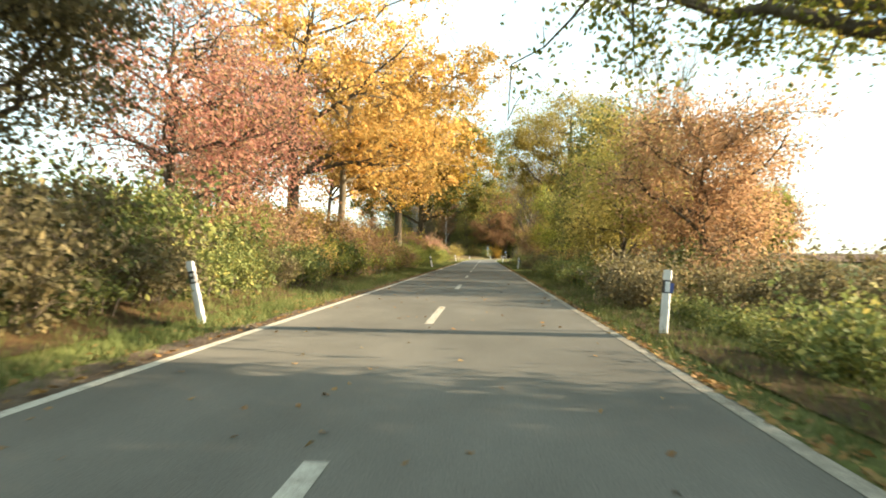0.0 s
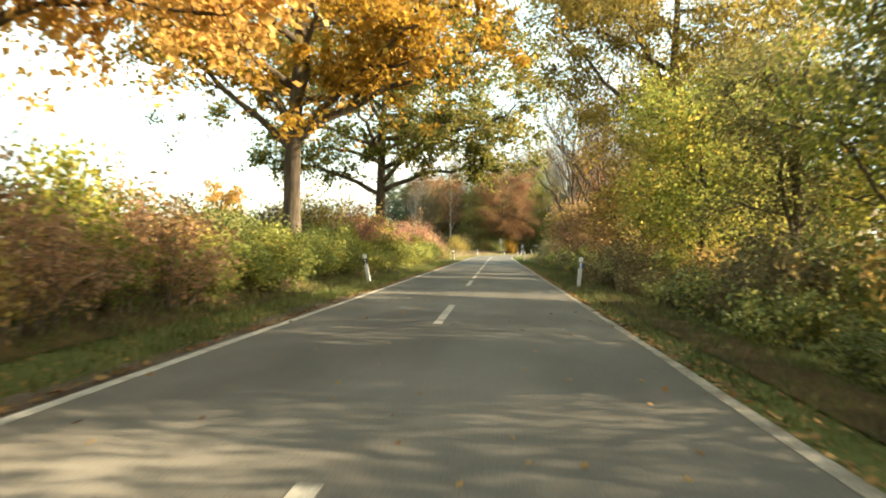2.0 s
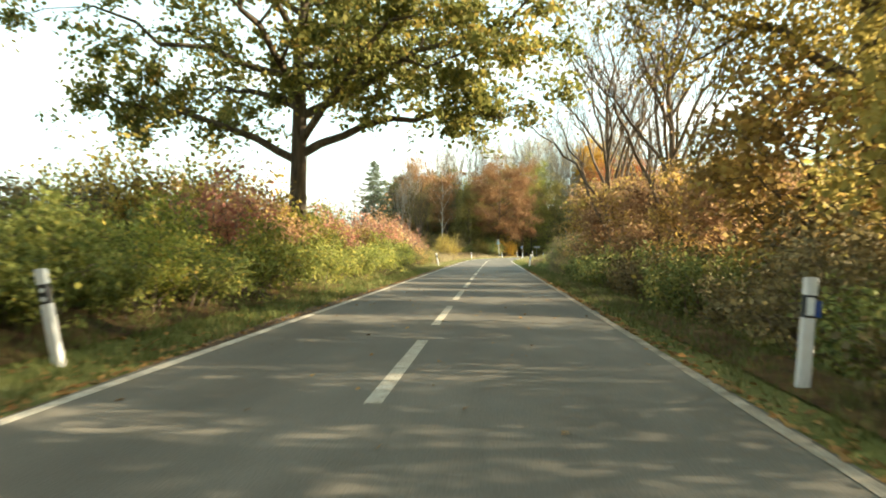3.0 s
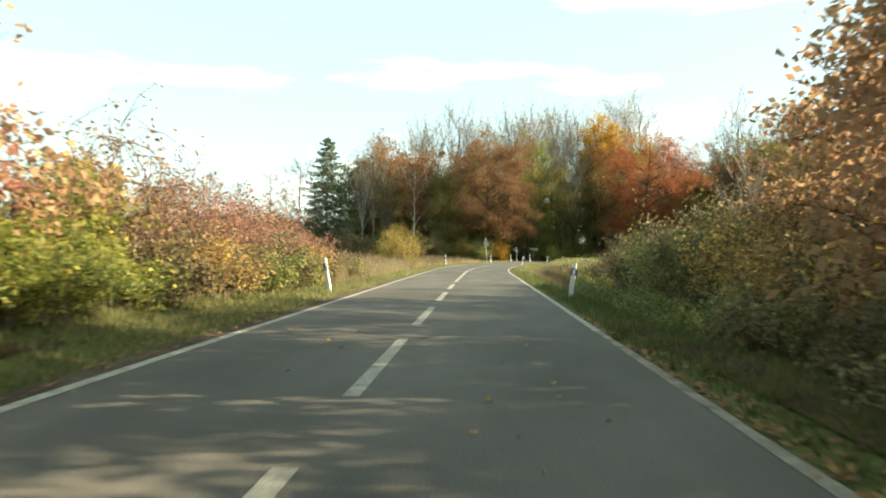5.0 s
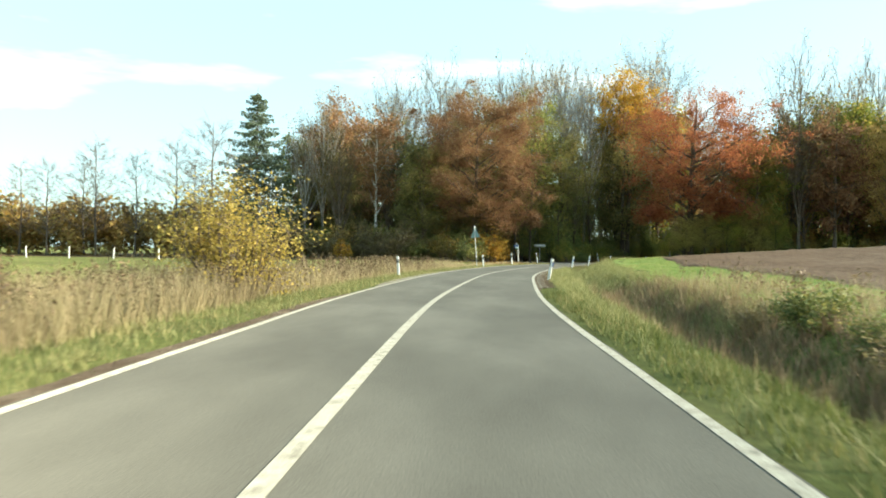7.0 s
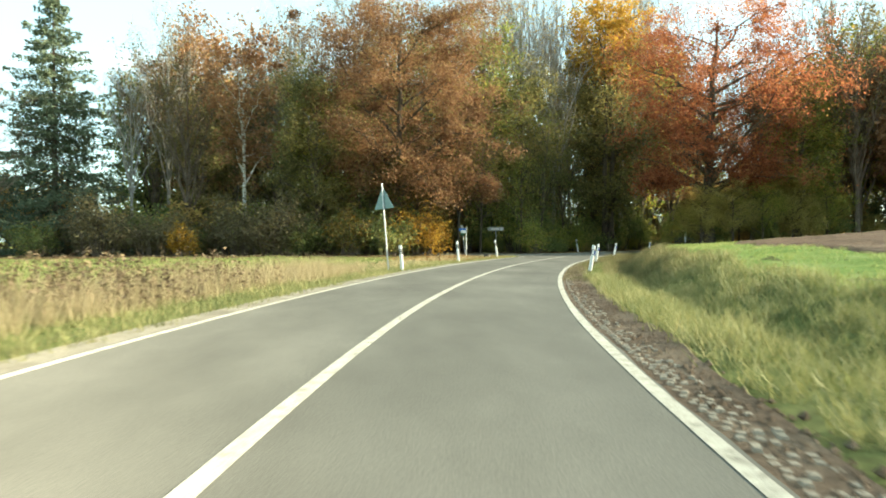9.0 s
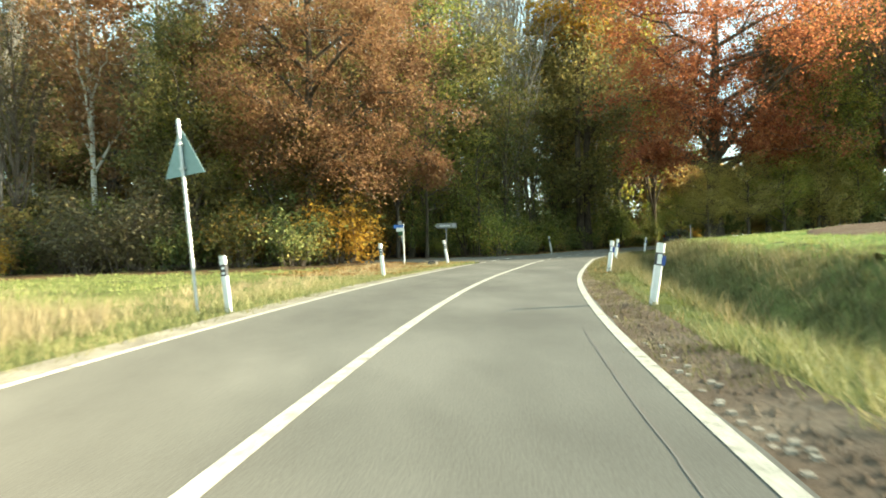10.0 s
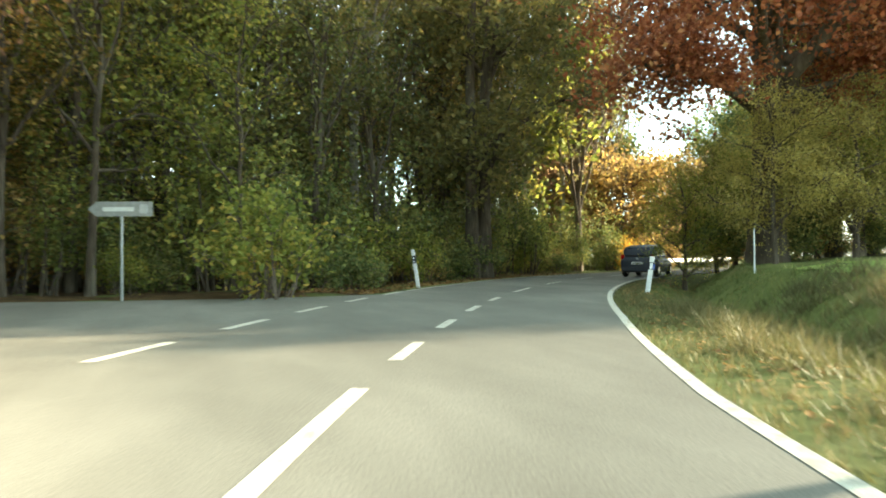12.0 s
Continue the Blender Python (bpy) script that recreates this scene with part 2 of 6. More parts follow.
L_FALLEN = leaf_material("fallen_leaf", [(0.1, (0.12, 0.06, 0.025)), (0.4, (0.25, 0.13, 0.045)), (0.65, (0.34, 0.2, 0.07)), (0.9, (0.2, 0.16, 0.06))], 0.2)

# ==== mesh helpers


def mesh(name, verts, faces, mats, smooth=False, index=None):
    """verts (n,3) and faces (m,k) arrays of one face size, or a list of faces."""
    me = bpy.data.meshes.new(name)
    if isinstance(faces, np.ndarray):
        n, k = faces.shape
        me.vertices.add(len(verts))
        me.vertices.foreach_set("co", np.asarray(verts, np.float32).ravel())
        me.loops.add(n * k)
        me.loops.foreach_set("vertex_index", faces.astype(np.int32).ravel())
        me.polygons.add(n)
        me.polygons.foreach_set("loop_start", np.arange(0, n * k, k, dtype=np.int32))
        if index is not None:
            me.polygons.foreach_set("material_index", np.asarray(index, np.int32))
        me.update(calc_edges=True)
    else:
        me.from_pydata([tuple(v) for v in verts], [], faces)
        me.update()
    for m in mats if isinstance(mats, (list, tuple)) else [mats]:
        me.materials.append(m)
    me.polygons.foreach_set("use_smooth", np.full(len(me.polygons), bool(smooth)))
    return me


def child(ob, parent):
    ob.parent = parent
    return ob


def part(name, bm, mat, parent, label=""):
    me = bpy.data.meshes.new(name)
    bm.normal_update()
    bm.to_mesh(me)
    bm.free()
    me.materials.append(mat)
    ob = child(new(name, me), parent)
    return tagged(ob, label) if label else ob


def bm_box(x0, x1, y0, y1, z0, z1, bevel=0.0):
    bm = bmesh.new()
    bmesh.ops.create_cube(bm, size=1.0, matrix=Matrix.Translation(((x0 + x1) / 2, (y0 + y1) / 2, (z0 + z1) / 2)) @ Matrix.Diagonal((x1 - x0, y1 - y0, z1 - z0, 1)))
    if bevel:
        bmesh.ops.bevel(bm, geom=bm.edges[:], offset=bevel, segments=2, affect="EDGES")
    return bm


def bm_tube(r0, r1, z0, z1, n=12, bevel=0.0):
    bm = bmesh.new()
    bmesh.ops.create_cone(bm, cap_ends=True, segments=n, radius1=r0, radius2=r1, depth=z1 - z0, matrix=Matrix.Translation((0, 0, (z0 + z1) / 2)))
    if bevel:
        bmesh.ops.bevel(bm, geom=[e for e in bm.edges if e.calc_face_angle(0) > 1.0], offset=bevel, segments=2, affect="EDGES")
    return bm


def bm_prism(outline, y0, y1, bevel=0.0):
    """An outline in x, z pulled from y0 to y1."""
    bm = bmesh.new()
    a = [bm.verts.new((x, y0, z)) for x, z in outline]
    b = [bm.verts.new((x, y1, z)) for x, z in outline]
    n = len(a)
    bm.faces.new(a)
    bm.faces.new(b[::-1])
    for k in range(n):
        bm.faces.new((a[k], b[k], b[(k + 1) % n], a[(k + 1) % n]))
    bmesh.ops.recalc_face_normals(bm, faces=bm.faces[:])
    if bevel:
        bmesh.ops.bevel(bm, geom=bm.edges[:], offset=bevel, segments=2, affect="EDGES")
    return bm


# ==== the road's line: station, place and heading
KNOTS = [(0, -120), (0, -40), (0, 40), (0, 90), (0.02, 118), (0.08, 131), (0.24, 144.5), (1.0, 155.2), (1.6, 162.8), (2.6, 170.7), (3.7, 176.6), (4.92, 182.62),
         (7.05, 191.04), (8.57, 196.14), (11.08, 203.41), (13.42, 210.13), (15.81, 215.54), (17.53, 219.14), (20.6, 224.7), (23.7, 229.5), (28.5, 235.8), (34.8, 241.9),
         (43.8, 248.6), (57, 256), (75, 263), (100, 270), (150, 281), (320, 306)]


def spline(knots, step):
    k = np.array(knots, float)
    out = []
    for i in range(len(k) - 1):
        p0, p1, p2, p3 = k[max(i - 1, 0)], k[i], k[i + 1], k[min(i + 2, len(k) - 1)]
        n = max(2, int(np.hypot(*(p2 - p1)) / step))
        t = np.linspace(0, 1, n, endpoint=False)[:, None]
        out.append(0.5 * (2 * p1 + (p2 - p0) * t + (2 * p0 - 5 * p1 + 4 * p2 - p3) * t ** 2 + (3 * p1 - p0 - 3 * p2 + p3) * t ** 3))
    q = np.vstack(out + [k[-1:]])
    for _ in range(6):
        q[2:-2] = (q[:-4] + q[1:-3] + q[2:-2] + q[3:-1] + q[4:]) / 5
    return q


LINE = spline(KNOTS, 1.0)
SEG = np.hypot(*np.diff(LINE, axis=0).T)
STAT = np.r_[0, np.cumsum(SEG)] - 120.0      # station 0 lies at y = 0
TAN = np.gradient(LINE, axis=0)
TAN /= np.linalg.norm(TAN, axis=1)[:, None]


def road_xy(s, d):
    """The place at station s, d metres to the right of the middle line."""
    x, y = np.interp(s, STAT, LINE[:, 0]), np.interp(s, STAT, LINE[:, 1])
    tx, ty = np.interp(s, STAT, TAN[:, 0]), np.interp(s, STAT, TAN[:, 1])
    n = np.hypot(tx, ty)
    return x + d * ty / n, y - d * tx / n


def road_sd(x, y):
    """Station and offset of places."""
    p = np.stack([np.ravel(x), np.ravel(y)], 1).astype(float)
    best = np.full(len(p), 1e9)
    ss, dd = np.zeros(len(p)), np.zeros(len(p))
    for i in range(0, len(p), 4000):
        q = p[i:i + 4000]
        d2 = ((q[:, None, :] - LINE[None]) ** 2).sum(2)
        j = d2.argmin(1)
        v = q - LINE[j]
        t = TAN[j]
        ss[i:i + 4000] = STAT[j] + (v * t).sum(1)
        dd[i:i + 4000] = v[:, 0] * t[:, 1] - v[:, 1] * t[:, 0]
        far = np.sqrt(d2.min(1))
        dd[i:i + 4000] = np.where(far > 12, np.sign(dd[i:i + 4000]) * far, dd[i:i + 4000])
    return ss, dd


SIDE = spline([(17.2, 216.4), (13.2, 218.1), (8.6, 220.2), (0, 224), (-12.9, 230.4), (-32, 240.6), (-64, 257.8)], 1.0)


def side_dist(x, y):
    p = np.stack([np.ravel(x), np.ravel(y)], 1).astype(float)
    return np.sqrt(((p[:, None, :] - SIDE[None]) ** 2).sum(2)).min(1)


LEFT_D = [0, 2.4, 3.4, 4.2, 5.5, 7, 9, 14, 40, 400]
LEFT_A = [-0.10, -0.06, -0.04, 0.05, 0.42, 0.75, 0.95, 0.85, 0.6, 0.5]
LEFT_B = [-0.10, -0.06, -0.03, -0.06, -0.08, -0.04, 0.0, 0.0, 0.0, 0.0]
RIGHT_D = [0, 2.95, 3.6, 4.3, 4.9, 5.6, 6.6, 8.5, 11, 15, 40, 400]
RIGHT_A = [-0.10, -0.06, -0.03, -0.05, -0.25, -0.2, -0.05, 0.15, 0.3, 0.4, 0.5, 0.6]
RIGHT_B = [-0.10, -0.06, -0.05, -0.2, -0.72, -0.62, 0.02, 0.2, 0.25, 0.32, 1.0, 3.0]
RIGHT_E = [0, 2.95, 3.6, 4.1, 4.75, 5.2, 5.7, 6.4, 7.4, 10.5, 15, 40, 400]
RIGHT_M = [-0.10, -0.06, -0.03, -0.02, -0.12, 0.0, 0.14, 0.36, 0.43, 0.56, 0.82, 2.2, 4.7]
RIGHT_C = [-0.10, -0.06, -0.03, -0.08, -0.40, -0.16, 0.2, 0.54, 0.72, 0.88, 1.15, 2.5, 5.0]


def ramp01(v, a, b):
    t = np.clip((v - a) / (b - a), 0, 1)
    return t * t * (3 - 2 * t)


def ground_z(x, y):
    shape = np.shape(x)
    s, d = road_sd(x, y)
    fl = ramp01(s, 98, 118)
    left = np.interp(-d, LEFT_D, LEFT_A) * (1 - fl) + np.interp(-d, LEFT_D, LEFT_B) * fl
    f1, f2, f3 = ramp01(s, 98, 112), ramp01(s, 136, 164), ramp01(s, 166, 186)
    right = np.interp(d, RIGHT_D, RIGHT_A) * (1 - f1) + np.interp(d, RIGHT_D, RIGHT_B) * f1
    right = right * (1 - f2) + (np.interp(d, RIGHT_E, RIGHT_M) * (1 - f3) + np.interp(d, RIGHT_E, RIGHT_C) * f3) * f2
    z = np.where(d < 0, left, right)
    xx, yy = np.ravel(x), np.ravel(y)
    lump = 0.05 * np.sin(xx * 1.9 + 0.7 * yy) * np.sin(yy * 1.3 - 0.4 * xx) + 0.04 * np.sin(xx * 0.57 + 2) * np.cos(yy * 0.71)
    lump = lump + (0.10 * np.sin(xx * 3.7 + 1.1 * yy) * np.sin(yy * 3.1 - 1.3 * xx) + 0.05 * np.sin(xx * 6.1 - 2.3 * yy + 1) * np.sin(yy * 4.7 + 1.9 * xx)) * ((d > 4.0) & (d < 7.5) & (s > 140))
    z = z + lump * np.clip((np.abs(d) - 3.6) / 2, 0, 1) * np.where(np.abs(d) < 60, 1, 0)
    sdist = side_dist(xx, yy)
    z = np.where((sdist < 5) & (d < 0), z * np.clip((sdist - 3) / 2, 0, 1) - 0.09 * (1 - np.clip((sdist - 3) / 2, 0, 1)), z)
    return z.reshape(shape) if shape else float(z[0])


def gz(x, y):
    return float(ground_z(np.array([x]), np.array([y]))[0])


# ==== ground, road and lines
def axis(lo, hi, step, far):
    a = list(np.arange(lo, hi + step / 2, step))
    g, out, out2 = step, [], []
    v = hi
    while v < far:
        g *= 1.35
        v += g
        out.append(v)
    g, v = step, lo
    while v > -far:
        g *= 1.35
        v -= g
        out2.append(v)
    return np.array(out2[::-1] + a + out)


def grid_mesh(name, X, Y, Z, mat):
    ny, nx = X.shape
    v = np.stack([X.ravel(), Y.ravel(), Z.ravel()], 1)
    i = np.arange(ny - 1)[:, None] * nx + np.arange(nx - 1)[None]
    f = np.stack([i, i + 1, i + nx + 1, i + nx], -1).reshape(-1, 4)
    return mesh(name, v, f, mat, smooth=True)


gx, gy = axis(-12, 32, 0.3, 2400), axis(-10, 250, 0.8, 2400)
GX, GY = np.meshgrid(gx, gy)
ground = tagged(new("ground", grid_mesh("ground", GX, GY, ground_z(GX, GY), M_GROUND)), "green and straw coloured meadow ground with banks and a ditch", "ground", kind="structure")


def lane_left(s):
    return np.interp(s, [118, 138, 160, 196, 215, 228], [-2.32, -2.34, -2.62, -2.84, -2.85, -3.25])


def lane_right(s):
    return np.interp(s, [118, 140, 162, 182, 196, 208, 212, 219, 228], [2.82, 2.72, 2.62, 2.54, 2.5, 2.52, 2.44, 2.6, 2.6])


def strip(s0, s1, d0, d1, z, step=1.0, wob=0.0, seed=0, joint=False):
    n = max(2, int((s1 - s0) / step) + 1)
    s = np.linspace(s0, s1, n)
    r = np.random.RandomState(seed)
    w0 = np.convolve(r.randn(n + 4), np.ones(5) / 5, "valid") * wob
    w1 = np.convolve(r.randn(n + 4), np.ones(5) / 5, "valid") * wob
    if joint:
        w1 = w0
    x0, y0 = road_xy(s, (d0(s) if callable(d0) else d0) + w0)
    x1, y1 = road_xy(s, (d1(s) if callable(d1) else d1) + w1)
    return np.stack([x0, y0, np.full(n, z)], 1), np.stack([x1, y1, np.full(n, z)], 1)


def ribbon(name, pieces, mat, drop=0.0, smooth=True):
    """Ribbons with a little thickness: top face and skirts of depth drop."""
    V, F, base = [], [], 0
    for a, b in pieces:
        n = len(a)
        rows = [a, b] if not drop else [a - (0, 0, drop), a, b, b - (0, 0, drop)]
        V += rows
        for r in range(len(rows) - 1):
            i = base + r * n + np.arange(n - 1)
            F.append(np.stack([i, i + n, i + n + 1, i + 1], 1))
        base += n * len(rows)
    return mesh(name, np.vstack(V), np.vstack(F), mat, smooth=False)


road = tagged(new("road", ribbon("road", [strip(-110, 420, lambda s: lane_left(s) - 0.10, lambda s: lane_right(s) + 0.08, 0.0, 0.5, 0.035, 3)], M_ASPHALT, 0.14)), "worn grey asphalt country road", "road", kind="structure")
# side road mouth
sn = np.gradient(SIDE, axis=0)
sn /= np.linalg.norm(sn, axis=1)[:, None]
flare = 2.5 + 9.5 * np.exp(-np.hypot(*(SIDE - SIDE[0]).T) / 5.5)
keep = np.hypot(*(SIDE - SIDE[0]).T) > 1.0
sa = np.c_[SIDE + np.c_[-sn[:, 1], sn[:, 0]] * flare[:, None], np.full(len(SIDE), -0.006)][keep]
sb = np.c_[SIDE - np.c_[-sn[:, 1], sn[:, 0]] * flare[:, None], np.full(len(SIDE), -0.006)][keep]
side_road = tagged(new("side_road", ribbon("side_road", [(sa, sb)], M_ASPHALT, 0.14)), "narrow asphalt side road leading into the wood", "road", kind="structure")

lines = tagged(new("edge_line", None), "worn white painted edge lines of the road", "road marking", kind="structure")
for a, b in ((-110, 209.0), (228.0, 420)):
    child(new("painted_line", ribbon("painted_line", [strip(a, b, lambda s: lane_left(s) - 0.06, lambda s: lane_left(s) + 0.06, 0.005, 1.0, 0.006, 5)], M_PAINT)), lines)
child(new("painted_line", ribbon("painted_line", [strip(-110, 103, lambda s: lane_right(s) - 0.06, lambda s: lane_right(s) + 0.06, 0.005, 0.5, 0.018, 8)], M_PAINT_WORN)), lines)
child(new("painted_line", ribbon("painted_line", [strip(103, 420, lambda s: lane_right(s) - 0.06, lambda s: lane_right(s) + 0.06, 0.005, 1.0, 0.006, 6)], M_PAINT)), lines)
centre = tagged(new("centre_line", None), "white painted dashed and solid middle line", "road marking", kind="structure")
DASHES = [(k, k + 4.0) for k in np.arange(-106.6, 60, 12.0)] + [(k, k + 4.0) for k in np.arange(61.4, 117, 6.0)]
DASHES += [(121.4, 212.1), (213.6, 215.1), (216.8, 218.2), (220.0, 221.5), (223.2, 224.7)] + [(k, k + 3.0) for k in np.arange(227.5, 300, 6.0)]
for a, b in DASHES:
    child(new("dash", ribbon("dash", [strip(a, b, -0.07, 0.07, 0.005, 0.8, 0.004, int(a) % 50)], M_PAINT)), centre)
for k in range(-1, 5):
    child(new("dash", ribbon("dash", [strip(213.3 + k * 3.1, 214.9 + k * 3.1, lambda s: lane_left(s) - 0.08, lambda s: lane_left(s) + 0.08, 0.005, 0.5)], M_PAINT)), lines)
# tar seams in the right lane
seam = tagged(new("tar_seam", None), "thin dark tar seams in the asphalt", "road seam", kind="structure")
for s0, s1, d in ((152.5, 158.6, 1.71), (177, 184.5, 2.2), (199.5, 208.4, 1.73)):
    for k in range(int((s1 - s0) / 1.3)):
        e0 = d
        child(new("seam_strip", ribbon("seam_strip", [strip(s0 + k * 1.3, s0 + k * 1.3 + 1.3, e0 - 0.007, e0 + 0.007, 0.004, 0.2, 0.01, int(s0) + k, True)], M_TAR)), seam)
for s, d0, d1 in ((160.7, 1.1, 2.5), (185.5, 1.0, 2.4), (209.3, 1.6, 2.4)):
    child(new("seam_strip", ribbon("seam_strip", [strip(s, s + 0.02, d0, d1, 0.004, 0.02)], M_TAR)), seam)


def draped(name, s0, s1, d0, d1, mat, label, cat, lift=0.012, wob=0.25, ns=1.0, nd=6, seed=1, taper=6.0):
    n = int((s1 - s0) / ns) + 1
    s = np.linspace(s0, s1, n)
    r = np.random.RandomState(seed)
    w = [np.convolve(r.randn(n + 4), np.ones(5) / 5, "valid") * wob * k for k in (0.15, 1.0)]
    t = np.linspace(0, 1, nd)
    w[1] = w[1] + (d0 - d1) * (1 - np.clip(np.minimum(s - s0, s1 - s) / taper, 0, 1))
    off = lane_left(s) + 2.25 if d0 < 0 else lane_right(s) - 2.78
    w = [v + off for v in w]
    D = (d0 + w[0])[:, None] * (1 - t) + (d1 + w[1])[:, None] * t
    X, Y = road_xy(s[:, None] + 0 * D, D)
    Z = ground_z(X, Y) + lift
    me = grid_mesh(name, X, Y, Z, mat)
    if d0 < 0:
        me.flip_normals()
    return tagged(new(name, me), label, cat, kind="structure")


draped("verge_soil_right", 150, 204, 2.8, 3.65, M_SOIL, "bare crumbling brown soil beside the asphalt edge", "verge", 0.03, 0.2, taper=18.0)
draped("verge_gravel_left", 150, 211, -2.36, -2.85, M_GRAVEL, "narrow strip of pale gravel beside the asphalt", "verge", 0.03, 0.1)
draped("verge_soil_left", 60, 150, -2.36, -2.7, M_SOIL, "thin strip of bare brown soil beside the asphalt", "verge", 0.03, 0.15)
draped("verge_soil_alley", -20, 60, -2.36, -2.8, M_SOIL, "bare earth and old leaves beside the asphalt", "verge", 0.03, 0.25)
draped("verge_litter_right", -20, 106, 3.4, 4.6, M_LITTER, "dark leaf litter under the hedge", "verge", 0.03, 0.3, seed=4)
draped("verge_litter_left", -20, 100, -3.7, -4.7, M_LITTER, "brown leaf litter at the foot of the bank", "verge", 0.035, 0.35, seed=5)
draped("meadow_strip", 138, 226, 6.7, 17.0, M_SUNLIT_MEADOW, "green grass strip between bank and field, sunlight put into its colour", "grass", 0.02, 0.3, 1.0, 16, 7, 12.0)
# ploughed field
fx, fy = np.meshgrid(np.linspace(0, 1, 60), np.linspace(110, 217, 98))
left_edge = np.interp(fy, [110, 136, 166, 185, 193.6, 200, 206, 212, 217], [13.0, 11.0, 12.2, 15.8, 18.0, 20.8, 24.5, 31.0, 45.0])
FX = left_edge + fx ** 1.4 * (130 - left_edge)
FZ = ground_z(FX, fy) - 0.1 + 0.16 * np.clip(fx / 0.016, 0, 1) + 0.2 * np.clip(fx * 5, 0, 1) + 0.05 * np.sin(FX * 2.6 + 0.3 * np.sin(fy * 0.8))
field = tagged(new("ploughed_field", grid_mesh("ploughed_field", FX, fy, FZ, M_FIELD)), "ploughed brown field behind the grass bank", "field", kind="structure")
# sunlit leaf litter between field and wood
lx, ly = np.meshgrid(np.linspace(34, 125, 60), np.linspace(217.5, 225, 8))
ly = ly + 1.2 * np.sin(lx * 0.21)
tagged(new("wood_edge_litter", grid_mesh("wood_edge_litter", lx, ly, ground_z(lx, ly) + 0.05, M_LITTER)), "reddish fallen leaves along the edge of the wood", "ground", kind="structure")
# forest floor with fallen leaves
wx, wy = np.meshgrid(np.linspace(-64, 18, 76), np.linspace(204, 280, 66))
s_, d_ = road_sd(wx, wy)
WZ = ground_z(wx, wy) + 0.025 + 0.06 * np.sin(wx * 1.1) * np.sin(wy * 0.9) * 0.5
WZ = np.where((d_.reshape(wx.shape) > -3.6) | (side_dist(wx, wy).reshape(wx.shape) < 3.2), -0.6, WZ)
WZ = np.where(wy < 207.5 + 1.2 * np.sin(wx * 0.7), -0.3, WZ)
tagged(new("forest_floor", grid_mesh("forest_floor", wx, wy, WZ, M_LITTER)), "forest floor covered with fallen brown leaves", "ground", kind="structure")

# ==== plants


def tubes(branches, sides=6):
    """branches: list of (points, radii). Returns verts and quads."""
    V, F, base = [], [], 0
    for pts, rad in branches:
        pts = np.asarray(pts, float)
        n = len(pts)
        t = np.gradient(pts, axis=0)
        t /= np.linalg.norm(t, axis=1)[:, None] + 1e-9
        ref = np.array([1.0, 0.2, 0]) if abs(t[0, 2]) > 0.7 else np.array([0, 0, 1.0])
        u = np.cross(t, ref)
        u /= np.linalg.norm(u, axis=1)[:, None] + 1e-9
        w = np.cross(t, u)
        k = sides if rad[0] > 0.035 else 3
        a = np.arange(k) * 2 * math.pi / k
        ring = pts[:, None, :] + (u[:, None, :] * np.cos(a)[None, :, None] + w[:, None, :] * np.sin(a)[None, :, None]) * np.asarray(rad)[:, None, None]
        V.append(ring.reshape(-1, 3))
        i = base + (np.arange(n - 1)[:, None] * k + np.arange(k)[None])
        j = base + (np.arange(n - 1)[:, None] * k + (np.arange(k)[None] + 1) % k)
        F.append(np.stack([i, j, j + k, i + k], -1).reshape(-1, 4))
        base += n * k
    return np.vstack(V), np.vstack(F)


def leaves(centres, size, rng, up=0.35, long=1.5):
    """Folded leaf blades, one quad each."""
    n = len(centres)
    nrm = rng.randn(n, 3)
    nrm[:, 2] = np.abs(nrm[:, 2]) + up
    nrm /= np.linalg.norm(nrm, axis=1)[:, None]
    a = rng.randn(n, 3)
    a -= (a * nrm).sum(1)[:, None] * nrm
    a /= np.linalg.norm(a, axis=1)[:, None]
    b = np.cross(nrm, a)
    sz = size * rng.uniform(0.6, 1.35, n)[:, None]
    fold = nrm * sz * rng.uniform(-0.25, 0.25, n)[:, None]
    c = np.asarray(centres)
    v = np.stack([c - a * sz * long * 0.5, c - b * sz * 0.5 + fold, c + a * sz * long * 0.5, c + b * sz * 0.5 + fold], 1)
    return v.reshape(-1, 3), np.arange(4 * n).reshape(n, 4)


def curve_to(a, b, sag, rng, n=6, wig=0.06):
    a, b = np.asarray(a, float), np.asarray(b, float)
    t = np.linspace(0, 1, n)[:, None]
    L = np.linalg.norm(b - a)
    p = a + (b - a) * t + np.array([0, 0, 1.0]) * sag * L * (t * (1 - t)) * 2
    p[1:] += rng.randn(n - 1, 3) * wig * L * t[1:] * 0.5
    return p


